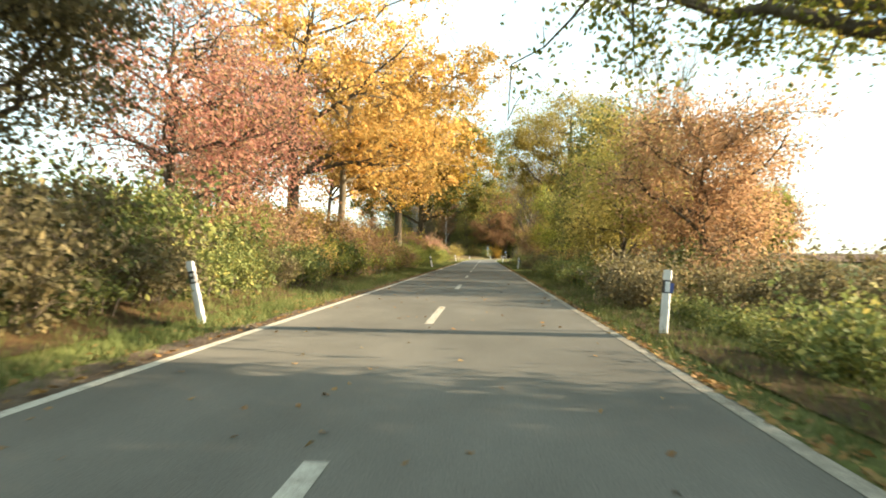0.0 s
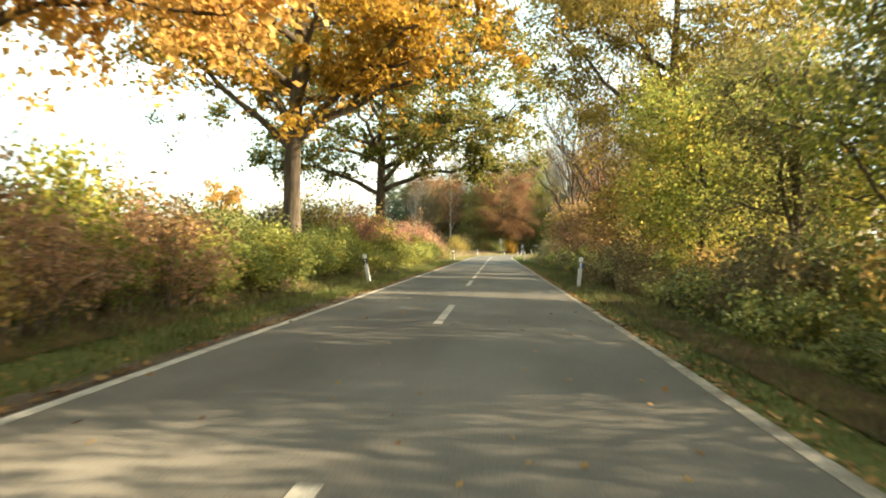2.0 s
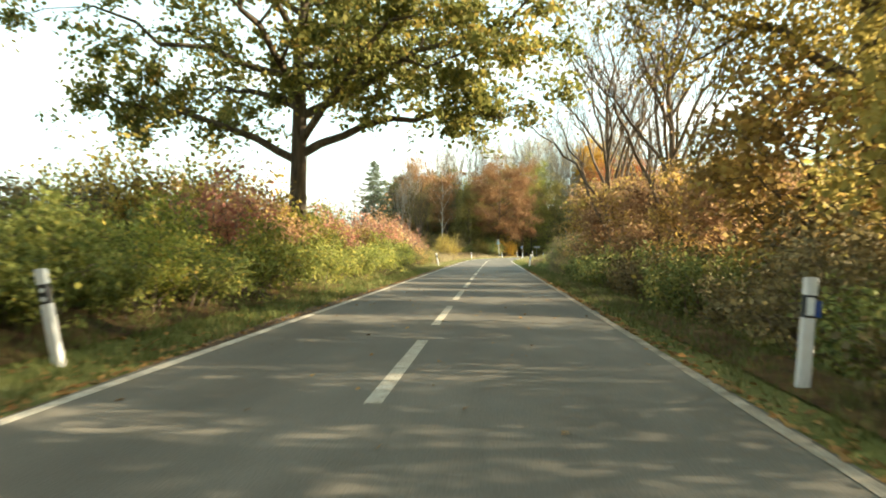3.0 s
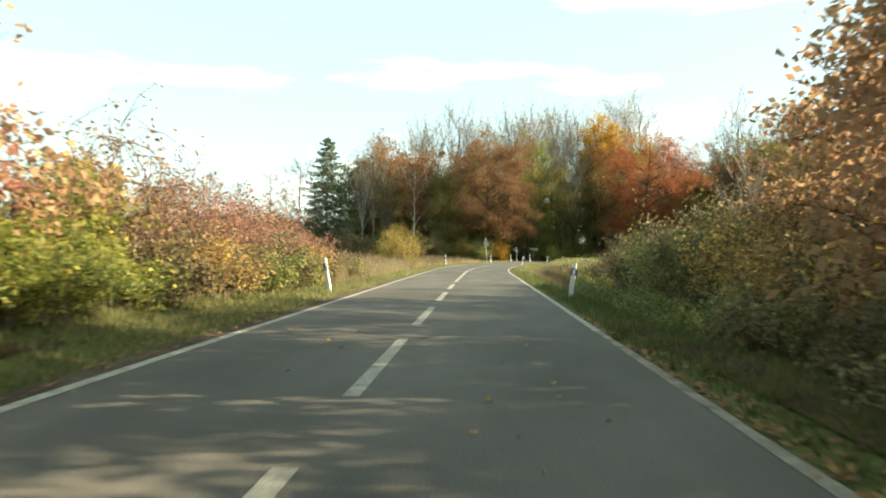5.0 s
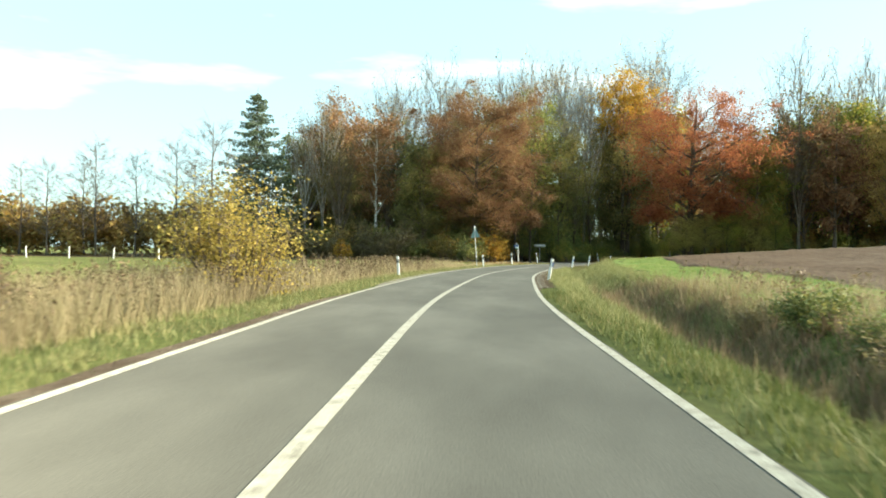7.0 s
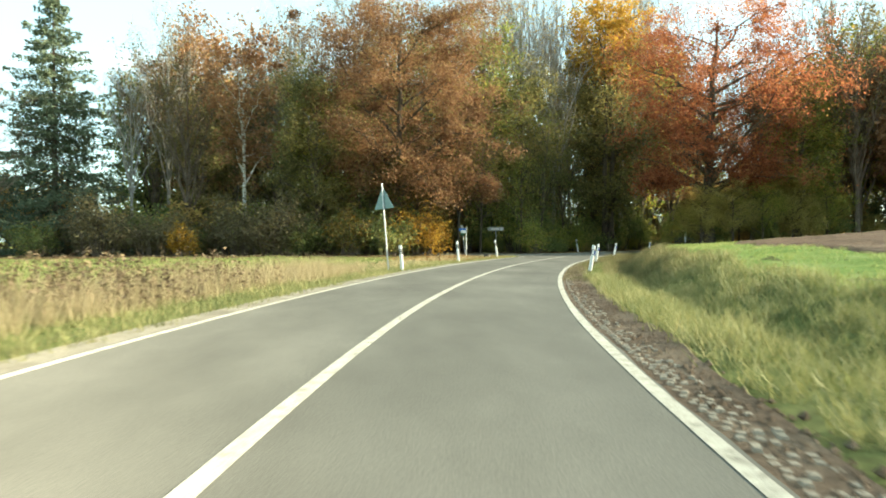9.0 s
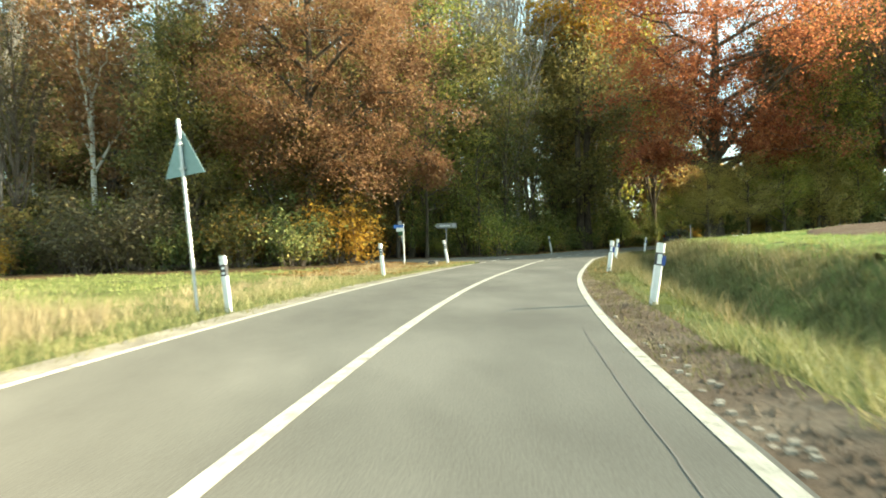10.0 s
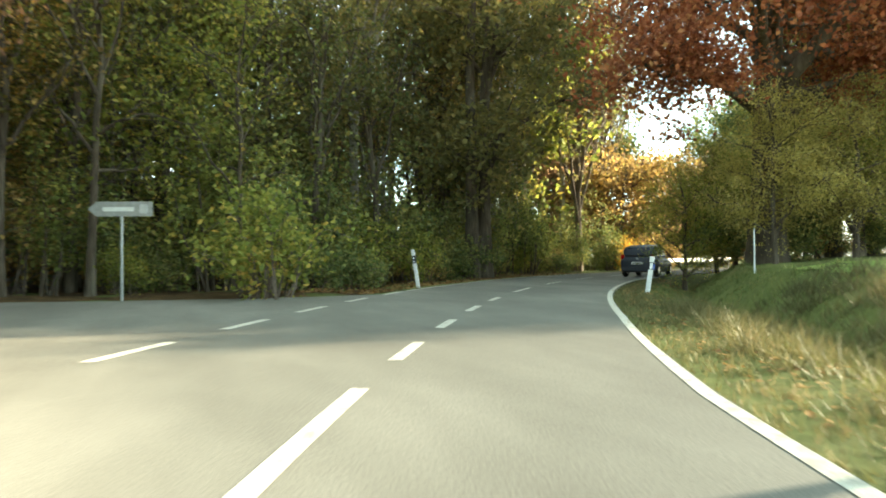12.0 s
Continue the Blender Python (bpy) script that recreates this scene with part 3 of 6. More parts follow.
def tree_meshes(seed, height, trunk_r, fork, crown_r, n_leaf, leaf, low=None, limbs=11, squash=1.0, lean=(0, 0), bark=None, leafmat=None, bare=0.0,
                spread=0.32, twigs=4, shift=(0, 0), reach=()):
    """A broadleaved tree: trunk, limbs, branches and twigs as one wooden mesh, and a crown of single leaves in clumps round the twigs."""
    rng = np.random.RandomState(seed)
    low = fork if low is None else low
    zc, rz = (height + low) / 2, (height - low) / 2
    tip = np.array([lean[0] + shift[0] * 0.6, lean[1] + shift[1] * 0.6, height * 0.9])
    tz = np.linspace(0, 1, 9)
    trunk = np.c_[lean[0] * tz + shift[0] * 0.6 * tz ** 2 + rng.randn(9) * 0.05 * tz * 3, lean[1] * tz + shift[1] * 0.6 * tz ** 2 + rng.randn(9) * 0.05 * tz * 3, height * 0.9 * tz]
    trunk[0, 2] = -0.35
    rad = trunk_r * (1 - tz) ** 0.75 + 0.02
    rad[0] *= 1.45
    br = [(trunk, rad)]
    ends = []
    cx, cy = shift

    def envelope(az, zt):
        f = math.sqrt(max(0.04, 1 - ((zt - zc) / (rz * 1.02)) ** 2))
        return crown_r * f

    # single heavy limbs: (height at the trunk, end, rise of the bow, thickness)
    for z0, end, bow, r0 in reach:
        base = np.array([np.interp(z0, trunk[:, 2], trunk[:, 0]), np.interp(z0, trunk[:, 2], trunk[:, 1]), z0])
        c = curve_to(base, end, bow, rng, 10, 0.05)
        br.append((c, np.linspace(r0, 0.03, 10)))
        for m in range(12):
            j = rng.randint(3, 10)
            p1 = c[j] + rng.randn(3) * np.array([1.0, 1.0, 0.6]) + (0, 0, 0.35)
            c2 = curve_to(c[j], p1, 0.1, rng, 5, 0.12)
            br.append((c2, np.linspace(0.03, 0.01, 5)))
            ends += [c2[-1], c2[3], c2[2]]
            for _ in range(3):
                j2 = rng.randint(1, 5)
                p3 = c2[j2] + rng.randn(3) * 0.4
                br.append((curve_to(c2[j2], p3, 0.1, rng, 3, 0.15), [0.012, 0.009, 0.006]))
                ends.append(p3)
    for k in range(limbs):
        f = (k + 0.3) / limbs
        z0 = fork + (height * 0.8 - fork) * f ** 1.15
        az = k * 2.4 + rng.uniform(-0.4, 0.4)
        zt = min(height * 0.97, z0 + rng.uniform(0.35 if bare else -0.05, 0.8 if bare else 0.5) * (height - z0) + 0.3)
        zt = max(zt, low + 0.25 * rz)
        R = envelope(az, zt) * rng.uniform(0.72, 0.98)
        base = np.array([np.interp(z0, trunk[:, 2], trunk[:, 0]), np.interp(z0, trunk[:, 2], trunk[:, 1]), z0])
        end = np.array([cx + R * math.cos(az), cy + R * math.sin(az) * squash, zt])
        c = curve_to(base, end, rng.uniform(-0.05, 0.16), rng, 8, 0.07)
        r0 = np.interp(z0, trunk[:, 2], rad) * 0.62
        br.append((c, np.linspace(r0, 0.02, 8)))
        ends.append(c[-1])
        subs = 9 if bare else 5
        for m in range(subs):
            q = 0.22 + 0.72 * m / subs + rng.uniform(0, 0.08)
            i = q * 7
            p0 = c[int(i)] + (c[min(int(i) + 1, 7)] - c[int(i)]) * (i % 1)
            d = rng.randn(3) * np.array([1, 1, 0.7])
            d /= np.linalg.norm(d)
            p1 = p0 + (d * (0.5 if bare else 0.75) + (end - base) / (np.linalg.norm(end - base) + 1e-6) * (0.8 if bare else 0.55)) * crown_r * rng.uniform(0.28, 0.5)
            if bare:
                p1[2] += crown_r * rng.uniform(0.1, 0.3)
            p1[2] = min(max(p1[2], low * 0.92), height)
            c2 = curve_to(p0, p1, 0.08, rng, 5, 0.12)
            br.append((c2, np.linspace(max(0.022, r0 * (1 - q) * 0.55), 0.010, 5)))
            ends += [c2[-1], c2[3], c2[2]]
            for _ in range(twigs):
                j = rng.randint(1, 5)
                p3 = c2[j] + rng.randn(3) * crown_r * 0.10 + np.array([0, 0, 0.1 + 0.06 * crown_r * bare])
                br.append((curve_to(c2[j], p3, 0.1, rng, 3, 0.15), [0.012, 0.009, 0.006]))
                ends.append(p3)
    ends = np.array(ends)
    # a few clumps fill the shell of the crown
    m = int(len(ends) * 0.35)
    u = rng.randn(m, 3)
    u /= np.linalg.norm(u, axis=1)[:, None]
    u *= rng.uniform(0.55, 1.0, m)[:, None]
    shell = np.c_[cx + u[:, 0] * crown_r * 0.95, cy + u[:, 1] * crown_r * 0.95 * squash, zc + u[:, 2] * rz]
    ends = np.vstack([ends, shell]) if not bare else ends
    wv, wf = tubes(br)
    wood = mesh("trunk", wv, wf, bark or M_BARK, smooth=True)
    crown = None
    if n_leaf:
        w = rng.gamma(1.3, 1.0, len(ends))
        pick = rng.choice(len(ends), n_leaf, p=w / w.sum())
        c = ends[pick] + rng.randn(n_leaf, 3) * np.array([1, 1, 0.75]) * spread * rng.uniform(0.5, 1.4, len(ends))[pick][:, None]
        c = c[c[:, 2] > low * 0.75]
        lv, lf = leaves(c, leaf, rng)
        crown = mesh("crown", lv, lf, leafmat)
    return wood, crown


def place(name, meshes, x, y, label, category="tree", group="", rz=0.0, scale=1.0, sink=0.0, sz=None):
    """A plant of its own: an empty at its foot with the wooden part and the foliage under it."""
    e = new(name)
    e.empty_display_size = 0.3
    e.matrix_basis = Matrix.LocRotScale((x, y, gz(x, y) - sink), Euler((0, 0, radians(rz))), (scale, scale, sz or scale))
    for me, nm in zip(meshes, ("trunk" if category == "tree" else "stem", "crown" if category == "tree" else "foliage")):
        if me:
            child(new(nm, me), e)
    return tagged(e, label, category, group)


def shrub_meshes(seed, height, radius, n_leaf, leaf, leafmat, stems=14, arch=0.35, twig=3, spread=0.16, low=0.05, bark=None):
    rng = np.random.RandomState(seed)
    br, ends = [], []
    for k in range(stems):
        az = rng.uniform(0, 2 * math.pi)
        b = np.array([math.cos(az), math.sin(az), 0]) * radius * rng.uniform(0, 0.45)
        b[2] = -0.15
        R = radius * math.sqrt(rng.uniform(0.05, 1.0))
        h = height * (1 - 0.55 * (R / radius) ** 2) * rng.uniform(0.65, 1.05)
        e = np.array([math.cos(az + rng.uniform(-0.5, 0.5)) * R, math.sin(az + rng.uniform(-0.5, 0.5)) * R, h])
        c = curve_to(b, e, arch * rng.uniform(0.2, 1.2), rng, 6, 0.08)
        br.append((c, np.linspace(0.012 + 0.006 * height, 0.005, 6)))
        ends += [c[5], c[4], c[3]]
        if c[2][2] > low:
            ends.append(c[2])
        for _ in range(twig):
            j = rng.randint(2, 6)
            p = c[j] + rng.randn(3) * np.array([1, 1, 0.8]) * radius * 0.22
            p[2] = max(p[2], low)
            br.append((curve_to(c[j], p, 0.15, rng, 3, 0.12), [0.009, 0.007, 0.004]))
            ends.append(p)
    ends = np.array(ends)
    wv, wf = tubes(br, 3)
    wood = mesh("stem", wv, wf, bark or M_TWIG, smooth=True)
    pick = rng.randint(0, len(ends), n_leaf)
    c = ends[pick] + rng.randn(n_leaf, 3) * spread
    c[:, 2] = np.maximum(c[:, 2], 0.03)
    lv, lf = leaves(c, leaf, rng)
    return wood, mesh("foliage", lv, lf, leafmat)


def leader_meshes(seed, height, trunk_r, radius, low, mat):
    """A leafless tree with one straight leader, many thin rising limbs and a haze of fine twigs."""
    rng = np.random.RandomState(seed)
    tz = np.linspace(0, 1, 10)
    trunk = np.c_[np.cumsum(rng.randn(10) * 0.06), np.cumsum(rng.randn(10) * 0.06), height * tz]
    trunk[0] = (0, 0, -0.3)
    br = [(trunk, trunk_r * (1 - tz) ** 0.8 + 0.012)]
    for k in range(44):
        f = (k + rng.uniform(0, 1)) / 44
        z0 = low + (height * 0.95 - low) * f
        a = k * 2.4 + rng.uniform(-0.5, 0.5)
        R = radius * (0.35 + 0.65 * math.sin(math.pi * min(1.0, 0.28 + 0.72 * f) ** 1.1)) * rng.uniform(0.7, 1.1)
        b = np.array([np.interp(z0, trunk[:, 2], trunk[:, 0]), np.interp(z0, trunk[:, 2], trunk[:, 1]), z0])
        e = b + np.array([math.cos(a) * R, math.sin(a) * R, R * rng.uniform(0.25, 0.9)])
        c = curve_to(b, e, rng.uniform(-0.1, 0.12), rng, 7, 0.06)
        br.append((c, np.linspace(trunk_r * 0.22 * (1 - f) + 0.018, 0.010, 7)))
        for m in range(9):
            j = rng.randint(2, 7)
            d = (e - b) / np.linalg.norm(e - b) + rng.randn(3) * 0.55 + (0, 0, 0.25)
            p1 = c[j] + d * R * rng.uniform(0.18, 0.4)
            c2 = curve_to(c[j], p1, 0.06, rng, 4, 0.1)
            br.append((c2, [0.015, 0.013, 0.011, 0.008]))
            for _ in range(3):
                q = c2[rng.randint(1, 4)]
                br.append((curve_to(q, q + rng.randn(3) * 0.09 * radius + d * 0.08 * R, 0.05, rng, 3, 0.1), [0.011, 0.009, 0.007]))
    wv, wf = tubes(br)
    return mesh("trunk", wv, wf, mat, smooth=True), None


def spruce_meshes(seed, height, radius):
    """A spruce: a straight trunk and uneven tiers of boughs that droop and turn up at their ends, hung with twigs."""
    rng = np.random.RandomState(seed)
    br = [(np.c_[np.zeros(8), np.zeros(8), np.linspace(-0.3, height, 8)], np.linspace(0.28, 0.02, 8))]
    C = []
    z = 1.0
    while z < height - 0.2:
        f = 1 - z / height
        R = radius * (0.12 + 0.88 * f) * (1.0 if f > 0.12 else f / 0.12 * 0.6 + 0.4) * rng.uniform(0.7, 1.12)
        n = 8 if f > 0.3 else 6
        a0 = rng.uniform(0, 6)
        for k in range(n):
            a = a0 + k * 2 * math.pi / n + rng.uniform(-0.3, 0.3)
            r = R * rng.uniform(0.5, 1.15)
            t = np.linspace(0, 1, 7)
            dz = rng.uniform(-0.45, 0.35)
            c = np.c_[math.cos(a) * r * t, math.sin(a) * r * t, z + dz + r * (-0.5 * t + 0.34 * t ** 2.4) + 0.25 * f]
            br.append((c, np.linspace(0.05 * f + 0.015, 0.008, 7)))
            m = int(34 * r + 10)
            q = rng.uniform(0.1, 1, m) ** 0.8
            i = np.minimum(q * 6, 5.99)
            p = c[i.astype(int)] + (c[i.astype(int) + 1] - c[i.astype(int)]) * (i % 1)[:, None]
            side = rng.randn(m)[:, None] * np.array([-math.sin(a), math.cos(a), 0]) * (0.17 * r * (1.1 - q) + 0.12)[:, None]
            hang = -np.abs(rng.randn(m)) * 0.22 - 0.25 * np.abs(side).sum(1)
            C.append(p + side + np.c_[np.zeros((m, 2)), hang])
        z += 0.5 + 0.42 * f
    C = np.vstack(C)
    wv, wf = tubes(br)
    lv, lf = leaves(C, 0.14, rng, 0.2, 2.4)
    return mesh("trunk", wv, wf, M_BARK, smooth=True), mesh("crown", lv, lf, L_SPRUCE)


# -- the avenue trees on the bank
place("oak_tree", tree_meshes(11, 14.5, 0.34, 3.8, 6.8, 17000, 0.135, 3.2, 15, leafmat=L_ORANGE, spread=0.27, shift=(1.2, 1.0), reach=((3.6, (6.4, 0.5, 5.0), 0.35, 0.17), (4.2, (-4.5, -2.0, 8.5), 0.1, 0.14))), -8.3, 36.4, "large roadside oak with thinning orange autumn leaves on the bank")
place("oak_tree", tree_meshes(12, 13.5, 0.23, 3.9, 7.0, 19000, 0.13, 3.4, 15, bark=M_BARK_PALE, leafmat=L_ORANGE, spread=0.28, shift=(1.4, 3.6)), -6.5, 39.0, "slender roadside tree with pale sunlit bark and golden leaves")
place("oak_tree", tree_meshes(19, 12.0, 0.13, 3.6, 6.2, 24000, 0.12, 2.9, 16, leafmat=L_ORANGE, spread=0.28, shift=(2.4, 0.4), reach=((3.6, (5.4, 0.6, 4.4), 0.25, 0.08), (3.8, (3.2, -3.4, 4.8), 0.2, 0.07))), -9.6, 50.4, "roadside tree with light orange leaves behind the hedge")
place("oak_tree", tree_meshes(13, 16.5, 0.36, 4.2, 7.4, 31000, 0.14, 3.6, 16, leafmat=L_GOLD, spread=0.3, shift=(0.8, 0), reach=((4.0, (-5.6, -1.0, 8.8), 0.05, 0.16), (4.4, (5.0, -3.0, 7.6), 0.1, 0.15))), -6.5, 64.1, "tall roadside oak with golden brown leaves and a forked trunk")
place("oak_tree", tree_meshes(14, 16.5, 0.36, 5.2, 10.0, 52000, 0.15, 5.0, 18, leafmat=L_OAKTURN, spread=0.32, shift=(0.8, 0), reach=((3.7, (-6.5, -1.5, 5.6), 0.12, 0.17), (3.9, (7.4, -1.0, 4.9), 0.2, 0.17), (4.3, (4.5, -5.0, 7.5), 0.1, 0.16))), -6.15, 82.1, "broad roadside oak still mostly olive green")
place("hawthorn_tree", tree_meshes(15, 7.4, 0.14, 1.0, 3.3, 24000, 0.08, 0.6, 14, leafmat=L_DULL, spread=0.34), -7.4, 12.3, "dark brownish dense roadside tree reaching down to the ground")
place("hawthorn_tree", tree_meshes(16, 6.5, 0.12, 0.8, 2.8, 8000, 0.13, 0.5, 11, leafmat=L_OAKGREEN, spread=0.3), -6.8, 7.0, "olive green dense roadside tree on the bank")
place("cherry_tree", tree_meshes(17, 7.2, 0.13, 1.5, 3.3, 11000, 0.075, 1.2, 14, leafmat=L_PINK, spread=0.4, twigs=10), -7.4, 20.5, "small twiggy tree with pinkish red autumn leaves")
place("cherry_tree", tree_meshes(18, 7.6, 0.13, 1.5, 3.2, 11000, 0.075, 1.3, 14, leafmat=L_PINK, spread=0.4, twigs=10), -8.0, 27.5, "twiggy tree with faded pinkish red leaves on the bank")
place("hazel_tree", tree_meshes(36, 8.2, 0.12, 0.9, 3.2, 9000, 0.12, 0.6, 13, leafmat=L_OAKGREEN, spread=0.34), -11.6, 35.5, "pale green and yellow leafy tree behind the bank")
# -- the tall hedge trees on the other side
place("oak_tree", tree_meshes(21, 12.5, 0.3, 4.4, 4.8, 34000, 0.078, 3.8, 13, leafmat=L_OAKGREEN, spread=0.34, twigs=5, shift=(-2.2, 0.3), reach=((4.4, (-6.0, 0.4, 5.2), 0.03, 0.16),)), 7.8, 12.6, "oak with a long limb reaching over the road")
# unseen trees, added only to shade the start of the lane
DENSE = tree_meshes(20, 8.5, 0.14, 1.0, 3.4, 16000, 0.10, 0.6, 12, leafmat=L_DARK, spread=0.34)
for x, y, rz in ((8.6, 5.6, 0), (10.4, 2.2, 110), (11.2, 6.4, 200)):
    place("hawthorn_tree", DENSE, x, y, "dark dense tree out of view, added to shade the lane", group="dark trees beside the lane", rz=rz)
place("hawthorn_tree", tree_meshes(30, 11.5, 0.18, 1.6, 3.8, 18000, 0.11, 1.2, 15, leafmat=L_DARK, spread=0.4), 9.3, 46.5, "tall dark green tree behind the hedge")
place("maple_tree", tree_meshes(22, 6.2, 0.1, 0.8, 2.9, 20000, 0.075, 0.8, 14, leafmat=L_RUST, spread=0.34, twigs=7), 7.4, 24.2, "multi-branched small tree with rusty pink thin foliage")
place("maple_tree", tree_meshes(23, 6.8, 0.1, 0.8, 2.5, 11000, 0.075, 0.9, 12, leafmat=L_RUST, spread=0.34, twigs=7), 8.4, 28.5, "small tree with thin rusty brown foliage and many twigs")
place("hazel_tree", tree_meshes(24, 7.0, 0.1, 0.8, 2.5, 18000, 0.075, 0.5, 13, leafmat=L_YELLOW, spread=0.3), 6.3, 31.0, "yellow green leafy small tree at the road edge")
HZ = [tree_meshes(25, 8.5, 0.12, 0.8, 3.0, 18000, 0.078, 0.4, 13, leafmat=L_MUTED, spread=0.34), tree_meshes(26, 8.0, 0.12, 0.8, 3.0, 18000, 0.078, 0.4, 13, leafmat=L_OAKGREEN, spread=0.34), tree_meshes(24, 8.2, 0.12, 0.8, 3.0, 18000, 0.078, 0.4, 13, leafmat=L_YELLOW, spread=0.34)]
for k, (x, y, sc, rz) in enumerate([(7.8, 36.5, 0.85, 10), (8.2, 41.5, 0.92, 80), (7.4, 46.0, 0.84, 150), (8.4, 50.5, 0.95, 200), (7.6, 55.0, 0.8, 300), (10.2, 39.5, 0.75, 30), (10.6, 45.5, 0.72, 110), (10.2, 53.0, 0.75, 250), (8.8, 63.3, 0.8, 170)]):
    place("hazel_tree", HZ[2 if k == 0 else k % 2], x, y, "dense green hazel tree of the roadside thicket", group="hazels of the thicket", rz=rz, scale=sc)
place("hazel_tree", tree_meshes(27, 7.0, 0.11, 0.8, 2.6, 18000, 0.08, 0.5, 12, leafmat=L_OAKGREEN, spread=0.32), 7.0, 60.5, "olive green leafy small tree by the road")
place("hazel_tree", tree_meshes(28, 6.8, 0.11, 0.8, 2.6, 11000, 0.11, 0.5, 12, leafmat=L_YELLOW, spread=0.34), 7.8, 66.0, "yellowish leafy small tree by the road")
place("oak_tree", tree_meshes(29, 17.0, 0.34, 3.8, 7.2, 58000, 0.11, 3.0, 16, leafmat=L_TAN, spread=0.42), 8.6, 71.5, "tall oak with tan and yellow leaves behind the hedge")
BARE = [tree_meshes(31, 13.0, 0.15, 1.4, 4.4, 900, 0.09, 1.2, 17, bark=M_TWIG, leafmat=L_RUST, bare=1, twigs=5), tree_meshes(32, 12.0, 0.11, 2.0, 3.2, 400, 0.1, 1.8, 13, bark=M_TWIG_GREY, leafmat=L_RUST, bare=1, twigs=3)]
place("bare_tree", BARE[1], 7.9, 32.5, "tall slender tree with thin bare stems", rz=40, scale=0.85)
place("bare_tree", BARE[1], 9.4, 115.4, "small half bare tree in the bramble hedge", rz=20, scale=0.36)
place("bare_tree", BARE[0], 6.4, 92.5, "leafless tree with fine fanning twigs above the hedge")
place("bare_tree", BARE[0], 7.4, 84.0, "leafless tree with several bare limbs above the hedge", rz=70, scale=0.95)
place("bare_tree", BARE[0], 9.5, 98.0, "slender leafless tree behind the hedge", rz=130, scale=0.8)
YH = [tree_meshes(33, 5.6, 0.08, 0.5, 2.5, 7000, 0.13, 0.3, 12, leafmat=L_BROWN, spread=0.32), tree_meshes(34, 5.6, 0.08, 0.5, 2.4, 7000, 0.12, 0.3, 12, leafmat=L_RUST, spread=0.34)]
for k, (x, y, sc, rz) in enumerate([(7.4, 71.5, 0.8, 0), (7.4, 76.5, 0.62, 0), (7.6, 80.5, 0.6, 60), (7.2, 85.0, 0.66, 130), (7.8, 89.0, 0.7, 200), (7.2, 93.0, 0.76, 280), (7.4, 97.0, 0.82, 330), (7.6, 100.5, 0.9, 20), (8.8, 104.5, 0.85, 90), (9.6, 108.5, 0.8, 170), (9.4, 112.0, 0.45, 240), (10.8, 96.5, 0.6, 40), (10.6, 100.2, 0.65, 100), (10.9, 103.8, 0.6, 10), (11.2, 107.0, 0.55, 190)]):
    place("hazel_tree", YH[1 if y > 103 else k % 2], x, y, "bushy small tree with rusty and yellow brown leaves", group="bushy trees of the hedge", rz=rz, scale=sc * 1.15)

# -- shrubs


def joined(name, items, label):
    """Plants too many to tell apart, as one mesh: items of (meshes, x, y, turn, scale)."""
    V, F, I, mats, base = [], [], [], [], 0
    for meshes, x, y, rz, sc in items:
        c, s_ = math.cos(rz) * sc, math.sin(rz) * sc
        for me in meshes:
            n = len(me.vertices)
            co = np.empty(n * 3, np.float32)
            me.vertices.foreach_get("co", co)
            co = co.reshape(-1, 3)
            fi = np.empty(len(me.loops), np.int32)
            me.loops.foreach_get("vertex_index", fi)
            V.append(np.stack([x + co[:, 0] * c - co[:, 1] * s_, y + co[:, 0] * s_ + co[:, 1] * c, gz(x, y) + co[:, 2] * sc], 1))
            F.append(fi.reshape(-1, 4) + base)
            base += n
            m = me.materials[0]
            if m not in mats:
                mats.append(m)
            I.append(np.full(len(fi) // 4, mats.index(m)))
    return tagged(new(name, mesh(name, np.vstack(V), np.vstack(F), mats, index=np.concatenate(I))), label, "undergrowth", kind="stuff")


